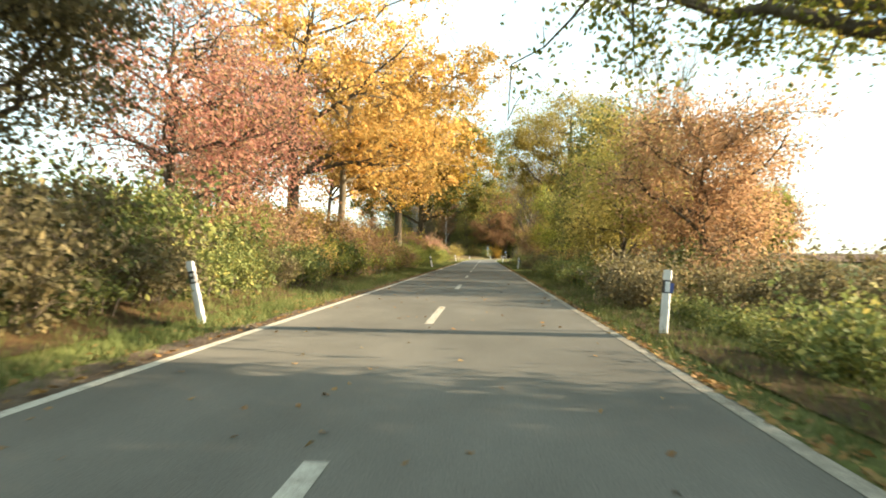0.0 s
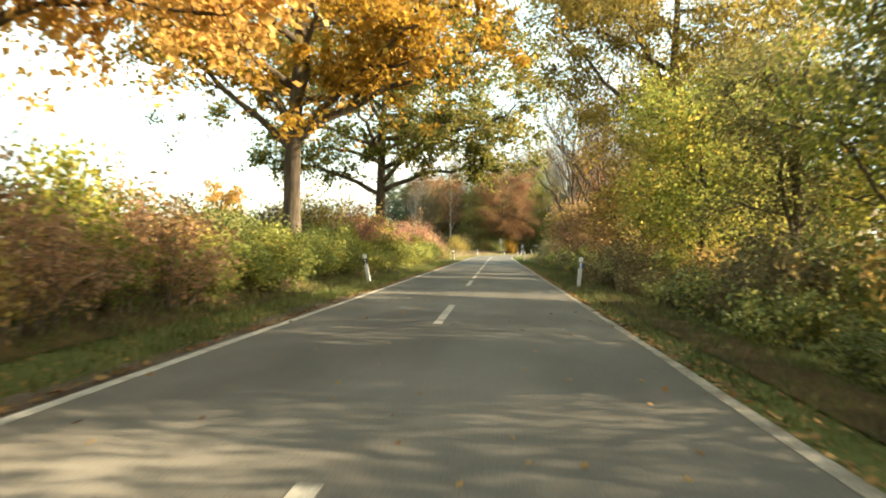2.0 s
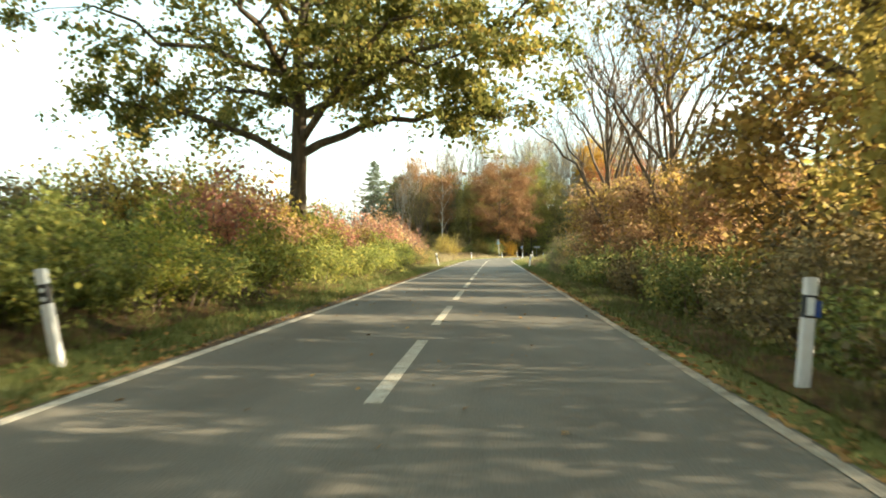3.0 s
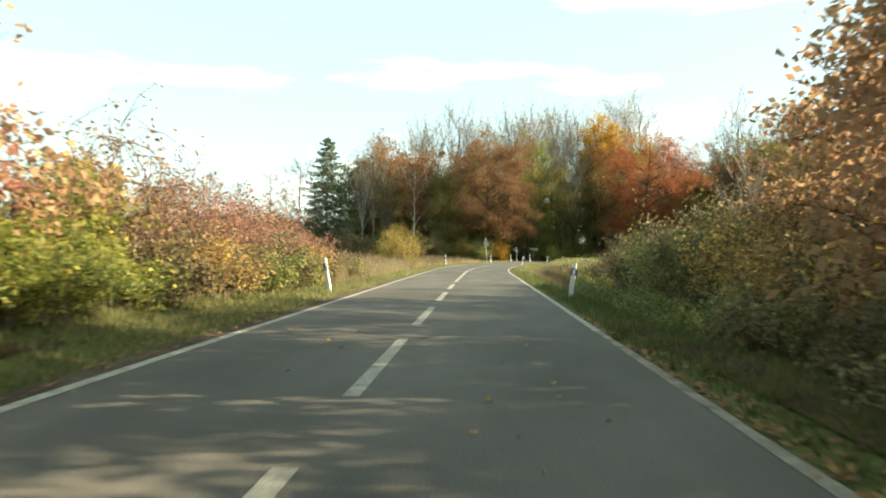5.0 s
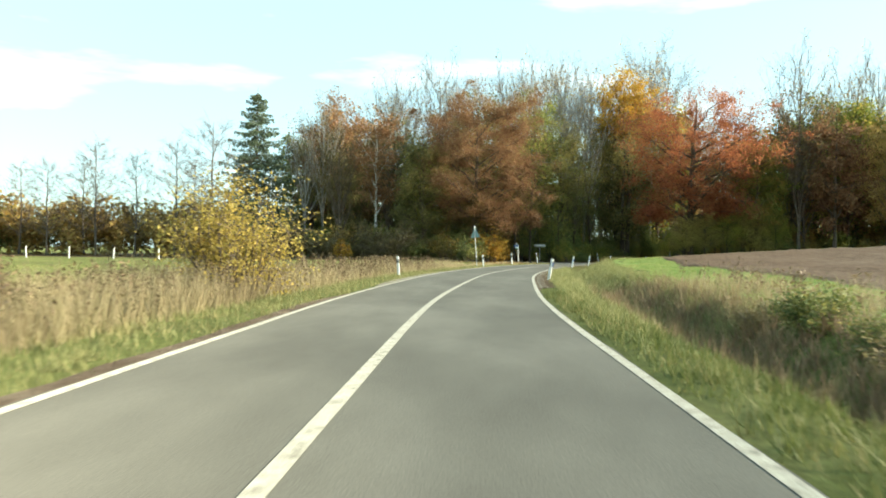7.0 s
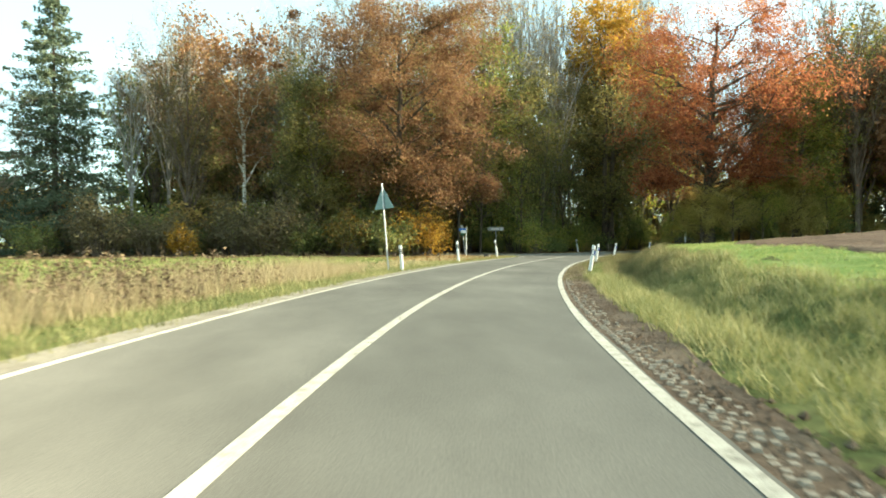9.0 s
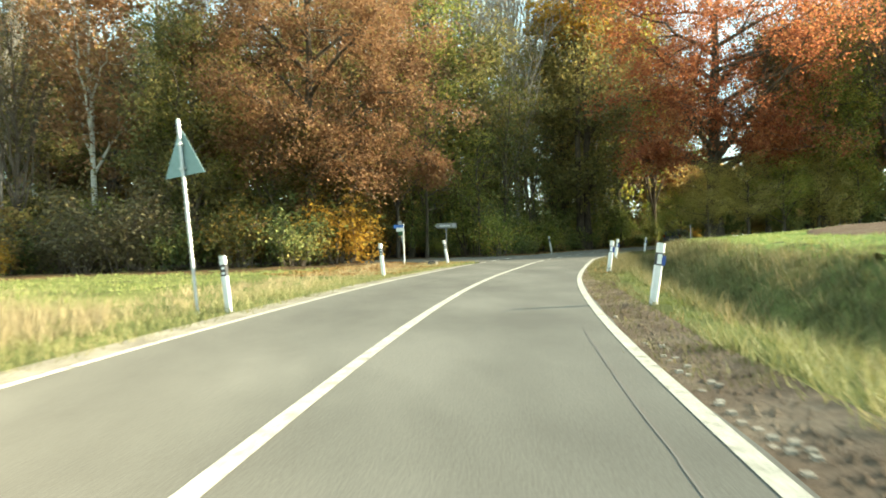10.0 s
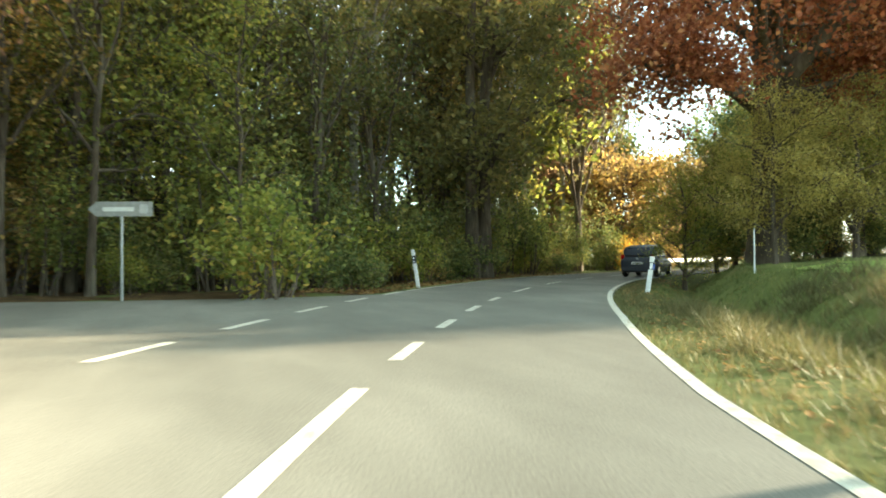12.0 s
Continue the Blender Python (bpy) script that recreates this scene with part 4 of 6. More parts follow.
SH = {
    "green": shrub_meshes(41, 1.9, 1.45, 2850, 0.088, L_GREEN, 18),
    "bramble": shrub_meshes(42, 1.5, 1.6, 2850, 0.088, L_GREEN, 20, 0.7),
    "olive": shrub_meshes(43, 2.2, 1.5, 2250, 0.088, L_OAKGREEN, 18),
    "rust": shrub_meshes(44, 2.5, 1.5, 1650, 0.088, L_RUST, 18, 0.3, 5),
    "red": shrub_meshes(45, 2.5, 1.5, 1650, 0.088, L_PINK, 18, 0.3, 5),
    "yellow": shrub_meshes(46, 2.6, 1.4, 1725, 0.088, L_YELLOW, 20, 0.15, 5),
    "thick": shrub_meshes(53, 3.4, 2.3, 4200, 0.105, L_DARK, 26, 0.3, 8, 0.2),
    "thickgreen": shrub_meshes(54, 3.6, 2.2, 4200, 0.105, L_OAKGREEN, 26, 0.3, 8, 0.2),
    "thickbrown": shrub_meshes(56, 3.6, 2.2, 3600, 0.1, L_BROWN, 30, 0.3, 9, 0.2),
    "far": shrub_meshes(86, 3.5, 2.3, 1300, 0.2, L_DARK, 10, 0.3, 6, 0.24),
    "farbrown": shrub_meshes(87, 3.6, 2.2, 1300, 0.19, L_BROWN, 10, 0.3, 7, 0.24),
    "sapling": shrub_meshes(88, 5.4, 1.3, 1700, 0.11, L_GREEN, 9, 0.04, 8, 0.22, 1.2, M_BARK),
    "saplingdark": shrub_meshes(89, 6.2, 1.4, 1700, 0.11, L_DARK, 8, 0.04, 8, 0.24, 1.6, M_BARK),
    "thickgold": shrub_meshes(90, 3.6, 2.0, 3600, 0.105, L_TAN, 28, 0.3, 8, 0.2),
    "thickochre": shrub_meshes(90, 3.6, 2.0, 3600, 0.105, L_OCHRE, 28, 0.3, 8, 0.2),
    "thickdull": shrub_meshes(57, 3.6, 2.2, 3600, 0.1, L_DULL, 30, 0.3, 9, 0.2),
    "dull": shrub_meshes(58, 2.0, 1.5, 2600, 0.088, L_DULL, 18, 0.4, 5),
    "tall": shrub_meshes(49, 3.3, 2.0, 3400, 0.058, L_PINK, 34, 0.25, 9, 0.1),
    "tallrust": shrub_meshes(50, 3.2, 2.0, 3400, 0.058, L_RUST, 34, 0.25, 9, 0.1),
    "dark": shrub_meshes(47, 1.8, 1.5, 2850, 0.088, L_DARK, 18),
    "brown": shrub_meshes(48, 2.0, 1.5, 1650, 0.088, L_BROWN, 18, 0.4, 5),
}
SH_LABEL = {"thick": "dense dark green thicket bush", "thickbrown": "dense twiggy bush with brown leaves", "thickgreen": "dense olive green thicket bush", "tall": "tall twiggy bush with dusty red autumn leaves", "tallrust": "tall twiggy bush with rusty brown autumn leaves", "green": "leafy green bramble shrub on the bank", "bramble": "low arching green bramble bush", "olive": "olive green leafy shrub", "rust": "twiggy shrub with rusty brown leaves",
            "red": "twiggy shrub with reddish autumn leaves", "yellow": "upright bush with yellow autumn leaves", "dark": "dark green dense shrub in the shade", "brown": "shrub with brown and yellow leaves",
            "thickdull": "dense twiggy bramble bush with dull brown leaves", "dull": "dull brown leaved shrub in the shade"}
rs = random.Random(5)


def shrub(kind, s, d, scale, group):
    x, y = road_xy(s, d)
    place("shrub", SH[kind], float(x), float(y), SH_LABEL[kind], "shrub", group, rz=rs.uniform(0, 360), scale=scale, sz=scale * rs.uniform(0.85, 1.15))


s = -2.0
while s < 103:
    low = 52.5 < s < 73
    mix = ["brown", "olive", "rust", "rust", "green"] if 20 < s < 56 else ["dull", "dark", "dull"] if s <= 10 else ["dark", "bramble", "dark", "dull"] if s <= 20 else ["green", "dark", "olive", "bramble"] if low else ["rust", "yellow", "brown", "red", "olive"]
    for off in (0.0, 1.0):
        shrub(rs.choice(["dull", "dark", "dull"] if s <= 9 else ["dark", "dull", "dark"] if s <= 24 else ["brown", "olive", "rust", "bramble"] if s < 50 else ["bramble", "green", "olive", "bramble"]), s + off + rs.uniform(-0.3, 0.3), -4.5 - rs.uniform(0, 0.6), rs.uniform(0.45, 0.8), "hedge on the bank")
    shrub(rs.choice(mix), s + rs.uniform(0.4, 1.8), -6.0 - rs.uniform(0, 0.8), rs.uniform(0.6, 0.85) if low else rs.uniform(0.75, 1.15), "hedge on the bank")
    # low back row: dull dark leaves imitate the shade on the hedge top
    if low or rs.random() < 0.7:
        shrub(rs.choice(["dull", "dull", "dark"] if low else ["rust", "brown", "olive", "yellow"]), s, -8.4 - rs.uniform(0, 1.2), rs.uniform(0.78, 0.92) if low else rs.uniform(0.8, 1.2), "hedge on the bank")
    s += 2.1
while s < 127:
    shrub(rs.choice(["dull", "rust", "brown", "dark", "dull"]), s, -4.7 - rs.uniform(0, 0.4), rs.uniform(0.6, 0.85) * (1.0 if s < 118 else 0.75), "reddish hedge")
    shrub(rs.choice(["tall", "tallrust", "tall"]), s + 0.9, -6.1 - rs.uniform(0, 0.7), rs.uniform(0.95, 1.2) * (0.93 if s < 115 else 0.82 if s < 121 else 0.62), "reddish hedge")
    s += 2.0
place("shrub", shrub_meshes(55, 3.5, 1.6, 7000, 0.06, L_TAN, 44, 0.12, 10, 0.16), -4.7, 145.0, "upright bush with tan yellow autumn leaves in the dry grass", "shrub")
s = -2.0
while s < 104:
    shrub(rs.choice(["dark", "dull"] if s < 21 else ["dark", "dark", "dull"]), s + rs.uniform(-0.7, 0.7), (4.9 if s > 21 else 4.5) + rs.uniform(0, 0.6), rs.uniform(0.3, 0.42) if 11 < s < 17 else rs.uniform(0.5, 0.85), "hedge beside the lane")
    if s > 20:
        shrub(rs.choice(["dark", "brown", "dull"]), s + 1.0, 6.9 + rs.uniform(0, 0.6), rs.uniform(0.7, 1.0), "hedge beside the lane")
    else:
        shrub(rs.choice(["rust", "dull"]), s + 1.0, 6.4 + rs.uniform(0, 0.8), rs.uniform(0.6, 0.75), "hedge beside the lane")
    s += 2.2
while s < 121:
    shrub("dark", s + 0.8, 5.0 + rs.uniform(0, 0.3), rs.uniform(0.5, 0.7), "bramble hedge above the ditch")
    tall = 1.15 if 108 < s < 113 else 1.0
    shrub(rs.choice(["thick", "thickdull", "thickbrown"]), s, 6.5 + rs.uniform(0, 0.4), rs.uniform(0.5, 0.6) * tall, "bramble hedge above the ditch")
    shrub(rs.choice(["thick", "thickdull", "thickdull"]), s + 1, 8.2 + rs.uniform(0, 0.6), rs.uniform(0.55, 0.68) * tall, "bramble hedge above the ditch")
    s += 1.9
place("shrub", SH["thickgold"], -7.4, 78.6, "tall bushy shrub with tan and yellow leaves on the bank", "shrub", rz=30, scale=0.95)
place("shrub", SH["thickgold"], -9.2, 75.0, "tall bushy shrub with tan and yellow leaves on the bank", "shrub", rz=130, scale=0.9)
# -- the meadow's far side: spruce, bare trees, low wood
place("spruce_tree", spruce_meshes(51, 21.8, 9.6), -26.0, 220.5, "tall dark green spruce at the wood's corner")
LINDEN = [leader_meshes(34, 14.5, 0.15, 3.2, 2.4, M_TWIG), leader_meshes(35, 13.5, 0.13, 2.8, 2.0, M_TWIG)]
for k, (x, y, sc) in enumerate([(-28.5, 212, 1.1), (-31.5, 214, 0.9), (-35.5, 218, 1.0), (-41, 219, 0.98), (-47, 221, 1.02), (-49.5, 223, 0.96), (-54, 222, 0.85), (-59, 224, 0.92)]):
    place("bare_tree", LINDEN[k % 2], x, y, "slim leafless tree with fine grey twigs at the meadow's edge", group="bare trees at the meadow", rz=k * 77, scale=sc)
place("maple_tree", tree_meshes(52, 19, 0.25, 2.5, 6.0, 9000, 0.32, 2.0, 10, leafmat=L_ORANGE, spread=0.5), -68.6, 221, "orange autumn tree beyond the meadow")

# -- the wood
place("oak_tree", tree_meshes(61, 22.0, 0.36, 4.4, 8.8, 105000, 0.105, 2.6, 22, leafmat=L_COPPER, spread=0.5, shift=(0.8, -1.5), reach=((5.0, (7.8, -3.0, 5.5), 0.15, 0.16),)), 1.8, 218.8, "large oak with copper brown leaves at the wood's edge")
place("beech_tree", tree_meshes(62, 23.0, 0.55, 4.6, 10.0, 80000, 0.12, 5.6, 26, leafmat=L_RED, spread=0.55, shift=(0.8, -1.6), reach=((5.0, (-6.5, -3.0, 5.5), 0.12, 0.2), (5.5, (5.5, -4.0, 6.0), 0.1, 0.2))), 30.3, 226.0, "large beech with red orange leaves above the field")
OCHRE = tree_meshes(81, 9.0, 0.14, 1.2, 3.8, 24000, 0.09, 0.5, 14, leafmat=L_OCHRE, spread=0.4)
place("maple_tree", OCHRE, 3.4, 219.6, "golden yellow leafy small tree at the side road")
place("maple_tree", OCHRE, 5.4, 227.6, "ochre and green leafy small tree across the side road", rz=120, scale=0.95)
place("birch_tree", tree_meshes(63, 21.0, 0.18, 5.4, 3.4, 6000, 0.2, 5.0, 12, bark=M_BIRCH, leafmat=L_COPPER, spread=0.45), -10.5, 219.2, "white stemmed birch with thin orange leaves")
place("beech_tree", tree_meshes(64, 25.0, 0.3, 6.0, 5.0, 14000, 0.2, 5.0, 12, leafmat=L_COPPER, spread=0.5), -18.5, 232, "red brown leaved tree behind the birch")
place("maple_tree", tree_meshes(65, 30.0, 0.3, 16.0, 4.6, 14000, 0.2, 18.0, 12, leafmat=L_GOLD, spread=0.5), 24.2, 239.0, "tall tree with a golden yellow crown in the wood")
WOOD = {
    "green": tree_meshes(71, 21, 0.26, 2.5, 4.4, 8600, 0.25, 0.8, 15, leafmat=L_GREEN, spread=0.6, twigs=1),
    "olive": tree_meshes(72, 22, 0.27, 2.5, 4.4, 8600, 0.25, 0.8, 15, leafmat=L_OAKGREEN, spread=0.6, twigs=1),
    "brown": tree_meshes(73, 21, 0.25, 2.5, 4.2, 8000, 0.24, 0.8, 15, leafmat=L_BROWN, spread=0.6, twigs=1),
    "dark": tree_meshes(74, 20, 0.26, 2.0, 4.6, 8600, 0.26, 0.6, 15, leafmat=L_DARK, spread=0.6, twigs=1),
    "copper": tree_meshes(75, 20, 0.26, 3.0, 4.6, 8000, 0.24, 1.5, 15, leafmat=L_COPPER, spread=0.55, twigs=1),
    "twiggy": tree_meshes(82, 20, 0.2, 2.6, 4.6, 3600, 0.16, 1.4, 20, bark=M_TWIG, leafmat=L_DULL, bare=1, twigs=4, spread=0.4),
    "bare": tree_meshes(76, 25, 0.2, 6.0, 4.4, 450, 0.14, 6.0, 18, bark=M_TWIG_GREY, leafmat=L_BROWN, bare=1, twigs=4),
}
FINE = {
    "green": tree_meshes(77, 20, 0.26, 3.4, 4.4, 20000, 0.145, 2.6, 18, leafmat=L_GREEN, spread=0.55, twigs=3),
    "olive": tree_meshes(78, 21, 0.27, 3.6, 4.4, 20000, 0.145, 3.0, 18, leafmat=L_OAKGREEN, spread=0.55, twigs=3),
    "dark": tree_meshes(79, 19, 0.26, 3.0, 4.6, 20000, 0.145, 2.2, 18, leafmat=L_MUTED, spread=0.55, twigs=3),
    "brown": tree_meshes(80, 20, 0.25, 3.4, 4.2, 16000, 0.145, 2.6, 18, leafmat=L_BROWN, spread=0.55, twigs=3),
}
WOOD_LABEL = {"green": "tall green leaved tree in the wood", "olive": "tall tree with olive yellow leaves in the wood", "brown": "tall tree with thin brown foliage in the wood",
              "dark": "dark green shaded tree in the wood", "copper": "tree with copper coloured leaves in the wood", "twiggy": "twiggy tree with few dull brown leaves in the wood", "bare": "tall leafless tree with pale twigs in the wood"}
rw = random.Random(9)
put = [(1.8, 218.8), (30.3, 226.0), (-10.8, 217.5), (-18.5, 232), (24.2, 239), (-26, 220.5), (5.4, 227.6)]


def wood_tree(x, y, kind, scale):
    put.append((x, y))
    near = math.hypot(x - 14, y - 208) < 44 and kind in FINE
    place("wood_tree", (FINE if near else WOOD)[kind], x, y, WOOD_LABEL[kind], "tree", "trees of the wood", rz=rw.uniform(0, 360), scale=scale, sz=scale * rw.uniform(0.9, 1.1))


tries = 0
count = 0
while tries < 9000 and count < 96:
    tries += 1
    x, y = rw.uniform(-22, 96), rw.uniform(214, 284)
    if y > 262 and x < 22 or y > 250 and x > 80:
        continue
    (ss,), (dd,) = road_sd(np.array([x]), np.array([y]))
    if -5.8 < dd < 9.5 or side_dist(np.array([x]), np.array([y]))[0] < 4.2:
        continue
    if dd > 0 and y < 225 + 0.06 * (x - 30):
        continue
    if min(math.hypot(x - a, y - b) for a, b in put) < (3.8 if y < 240 else 4.9):
        continue
    if x < -14 and y < 228 or math.hypot(x + 26, y - 220.5) < 9:
        continue
    if math.hypot(x - 10.4, y - 225) < 6.5 or math.hypot(x - 7, y - 214.5) < 5:
        continue
    # an open ride in line with the road
    if abs((x - 12.7) * 0.837 - (y - 205) * 0.547) < 5.0 and y > 232:
        continue
    front = y < 223 if dd < 0 else y < 234
    if dd > 0:
        kind = rw.choice(["copper", "olive", "olive", "bare", "twiggy"])
    elif x < -12:
        kind = rw.choice(["twiggy", "bare", "twiggy", "dark", "brown"])
    elif x > 10:
        kind = rw.choice(["dark", "green", "dark", "olive"] if y < 237 else ["bare", "twiggy", "dark"])
    else:
        kind = rw.choice(["olive", "twiggy", "brown", "dark", "bare"])
    if y > 246 and x < 30 and rw.random() < 0.6:
        kind = "bare"
    wood_tree(x, y, kind, rw.uniform(0.8, 1.0) if front else rw.uniform(1.12, 1.28) if kind == "bare" else rw.uniform(1.0, 1.18))
    count += 1
for x, y, kind, sc in ((-4.6, 220.6, "olive", 0.78), (-15.5, 221, "twiggy", 0.85), (-18.5, 225.5, "bare", 0.85), (-21, 230, "twiggy", 1.0), (-23.5, 236, "dark", 0.95), (-16.5, 228, "dark", 0.9), (-19.5, 219.5, "bare", 0.62),
                       (-12, 252, "bare", 1.3), (-4, 254, "bare", 1.34), (4, 251, "bare", 1.3), (10, 256, "bare", 1.36), (17, 252, "bare", 1.3), (24, 256, "bare", 1.36), (31, 262, "bare", 1.36),
                       (-24, 258, "dark", 0.9), (-18, 261, "brown", 1.0), (-12.5, 259, "dark", 0.95), (-7, 263, "olive", 1.0), (-1, 260, "dark", 1.0), (5, 263, "brown", 1.0), (11, 262, "dark", 1.0), (24, 243, "dark", 1.15), (28.5, 248, "bare", 1.4), (33, 254, "olive", 1.4), (21, 249, "bare", 1.36), (31, 250.5, "bare", 1.45), (13, 247, "bare", 1.38), (36, 260, "bare", 1.5), (46, 239.5, "dark", 1.05), (52, 243, "bare", 1.3), (60, 240, "brown", 1.1), (38.5, 229.5, "twiggy", 0.95), (25, 239.5, "dark", 1.3), (40, 233, "brown", 0.85), (58, 246, "bare", 1.2), (66, 248, "bare", 1.2), (74, 249, "bare", 1.15), (44.5, 226, "twiggy", 1.1), (48, 223.5, "copper", 0.92), (53, 220.5, "brown", 0.82), (58, 219.6, "brown", 0.9), (63.5, 219.4, "twiggy", 0.95), (69, 219.6, "brown", 0.95), (60.5, 223.5, "twiggy", 1.1), (74.5, 219.8, "dark", 1.1), (80, 220.4, "brown", 1.1), (61, 229, "brown", 1.1), (56, 234, "olive", 1.2), (66, 236, "dark", 1.2), (53, 240, "olive", 1.2), (75, 240, "dark", 1.2)):
    wood_tree(x, y, kind, sc)
SLIM = [tree_meshes(91 + k, 13.0 + 2 * k, 0.09 + 0.025 * k, 3.0, 2.4, 1800, 0.12, 1.5, 14, lean=(0.5 - 0.5 * k, 0.4 * k), bark=b, leafmat=lm, spread=0.5, twigs=2) for k, (b, lm) in enumerate([(M_BARK, L_OAKGREEN), (M_BARK, L_BROWN), (M_BARK, L_DARK)])]
slim = 0
for k in range(260):
    x, y = rw.uniform(4, 34), rw.uniform(219, 248)
    (dd,) = road_sd(np.array([x]), np.array([y]))[1]
    if -6.6 < dd or dd < -20 or side_dist(np.array([x]), np.array([y]))[0] < 4.6 or math.hypot(x - 10.4, y - 224) < 2.5:
        continue
    if min(math.hypot(x - a, y - b) for a, b in put) < 1.3:
        continue
    put.append((x, y))
    place("slender_tree", SLIM[slim % 3], x, y, "slender straight tree with few leaves in the wood", "tree", "slender trees of the wood", rz=rw.uniform(0, 360), scale=rw.uniform(0.7, 1.1))
    slim += 1
    if slim >= 34:
        break
for k, (x, y, sc, kind) in enumerate([(28.9, 224.0, 0.66, 2), (31.6, 223.6, 0.72, 2), (34.6, 224.2, 0.72, 1), (38.0, 225.4, 0.75, 2), (41.5, 225.8, 0.7, 1), (29.0, 228.8, 0.6, 1)]):
    place("hazel_tree", HZ[kind], x, y, "leafy olive and yellow hazel at the edge of the wood", group="hazels before the beech", rz=k * 71, scale=sc)
for k, (x, y, sc) in enumerate([(31.5, 230.3, 0.62), (34.6, 229.0, 0.75), (37.5, 231.5, 0.85), (40, 228.5, 0.8), (36, 235, 0.8), (43.5, 233, 0.9), (41, 238, 0.85)]):
    place("hazel_tree", HZ[(k + 1) % 2], x, y, "dense green bush tree under the beech", group="bush trees under the beech", rz=k * 61, scale=sc)
for k, (x, y, sc) in enumerate([(43.5, 258.5, 1.75), (48, 262, 1.9), (53, 265, 1.8), (58.5, 266, 2.0), (64, 268, 1.9), (39.5, 262, 2.0)]):
    place("hazel_tree", YH[k % 2], x, y, "low tree with brown autumn leaves beyond the bend", group="low trees beyond the bend", rz=k * 83, scale=sc)
under = []
for k in range(124):
    if k < 30:
        x, y = -25 + 31 * (k / 29) + rw.uniform(-0.6, 0.6), 215.0 + rw.uniform(-1.2, 5.0)
    elif k < 46:
        sx, sy = road_xy(229 + (k - 30) * 2.8, -6.4 - rw.uniform(0, 1.5))
        x, y = float(sx), float(sy)
    elif k < 62:
        x, y = 36 + (k - 46) * 3.4, 225.5 + rw.uniform(-1, 1.5)
    elif k < 76:
        sx, sy = road_xy(236 + (k - 62) * 4.0, 6.6 + rw.uniform(0, 2.5))
        x, y = float(sx), float(sy)
    else:
        x, y = rw.uniform(-20, 22), rw.uniform(217, 248)
    (dd,) = road_sd(np.array([x]), np.array([y]))[1]
    if -5.0 < dd < 5.5 or side_dist(np.array([x]), np.array([y]))[0] < 4.4:
        continue
    if math.hypot(x - 9.5, y - 221) < 7.5:
        continue
    kind = rw.choice(["green", "yellow", "brown", "dark", "olive", "brown", "dark"])
    if k < 30:
        under.append((SH[rw.choice(["thickdull", "thickdull", "dark", "thick"]) if x < -4 else rw.choice(["thickochre", "thick"])], x, y, rw.uniform(0, 6.28), rw.uniform(0.45, 1.5)))
    elif k < 76:
        under.append((SH[kind] if 30 <= k < 46 else SH[kind][1:], x, y, rw.uniform(0, 6.28), rw.uniform(0.8, 1.35)))
    else:
        near = math.hypot(x - 14, y - 210) < 26
        under.append((SH[rw.choice(["thick", "thickgreen", "thickbrown", "thick"])] if near else SH[rw.choice(["far", "farbrown"])][1:], x, y, rw.uniform(0, 6.28), rw.uniform(0.75, 1.25)))
for k in range(15):
    x = -22 + k * 2.0
    y = float(np.interp(-x, -SIDE[:, 0], SIDE[:, 1])) + 7.5 + rw.uniform(0, 2.5)
    under.append((SH["far" if k % 3 else "farbrown"][1:], x, y, rw.uniform(0, 6.28), rw.uniform(1.0, 1.4)))
for k in range(10):
    under.append((SH["far" if k % 3 else "farbrown"][1:], 47 + k * 3.8, 231 + rw.uniform(0, 5), rw.uniform(0, 6.28), rw.uniform(1.3, 1.8)))
for k in range(18):
    under.append((SH["far" if k % 3 else "farbrown"][1:], -15 + k * 1.9, 246 + rw.uniform(-4, 4), rw.uniform(0, 6.28), rw.uniform(1.1, 1.6)))
for k in range(12):
    under.append((SH["far"][1:], -30 + k * 4.6, 270 + rw.uniform(-2, 2), rw.uniform(0, 6.28), rw.uniform(2.0, 2.6)))
for k in range(40):
    x, y = -29 - k * 2.1, 224 + rw.uniform(0, 7) + k * 0.2
    under.append((SH[rw.choice(["farbrown", "far", "farbrown", "farbrown"])][1:], x, y, rw.uniform(0, 6.28), rw.uniform(1.4, 2.4)))
for k in range(52):
    if k >= 40:
        x, y = -36 + (k - 40) * 4.5 + rw.uniform(-1, 1), 255 + rw.uniform(-2, 2)
    elif k < 16:
        x, y = -34 + k * 3.6 + rw.uniform(-1, 1), 262 + rw.uniform(-2, 2) - k * 0.3
    elif k < 30:
        x, y = 30 + (k - 16) * 3.6, 274 + rw.uniform(-2, 2) + (k - 16) * 0.8
    else:
        x, y = 64 + (k - 30) * 3.6, 244 + rw.uniform(-2, 2)
    (dd,) = road_sd(np.array([x]), np.array([y]))[1]
    if -5.0 < dd < 5.5 or side_dist(np.array([x]), np.array([y]))[0] < 4.4:
        continue
    kind = rw.choice(["dark", "brown", "green", "olive"])
    under.append((SH[kind][1:], x, y, rw.uniform(0, 6.28), rw.uniform(2.8, 3.6)))
for k in range(30):
    sx, sy = road_xy(224 + k * 1.35, -5.8 - rw.uniform(0, 4.5))
    if math.hypot(float(sx) - 10.4, float(sy) - 224.0) > 3.5 and side_dist(np.array([sx]), np.array([sy]))[0] > 4.4:
        under.append((SH[rw.choice(["sapling", "saplingdark", "saplingdark"])], float(sx), float(sy), rw.uniform(0, 6.28), rw.uniform(0.7, 1.2)))
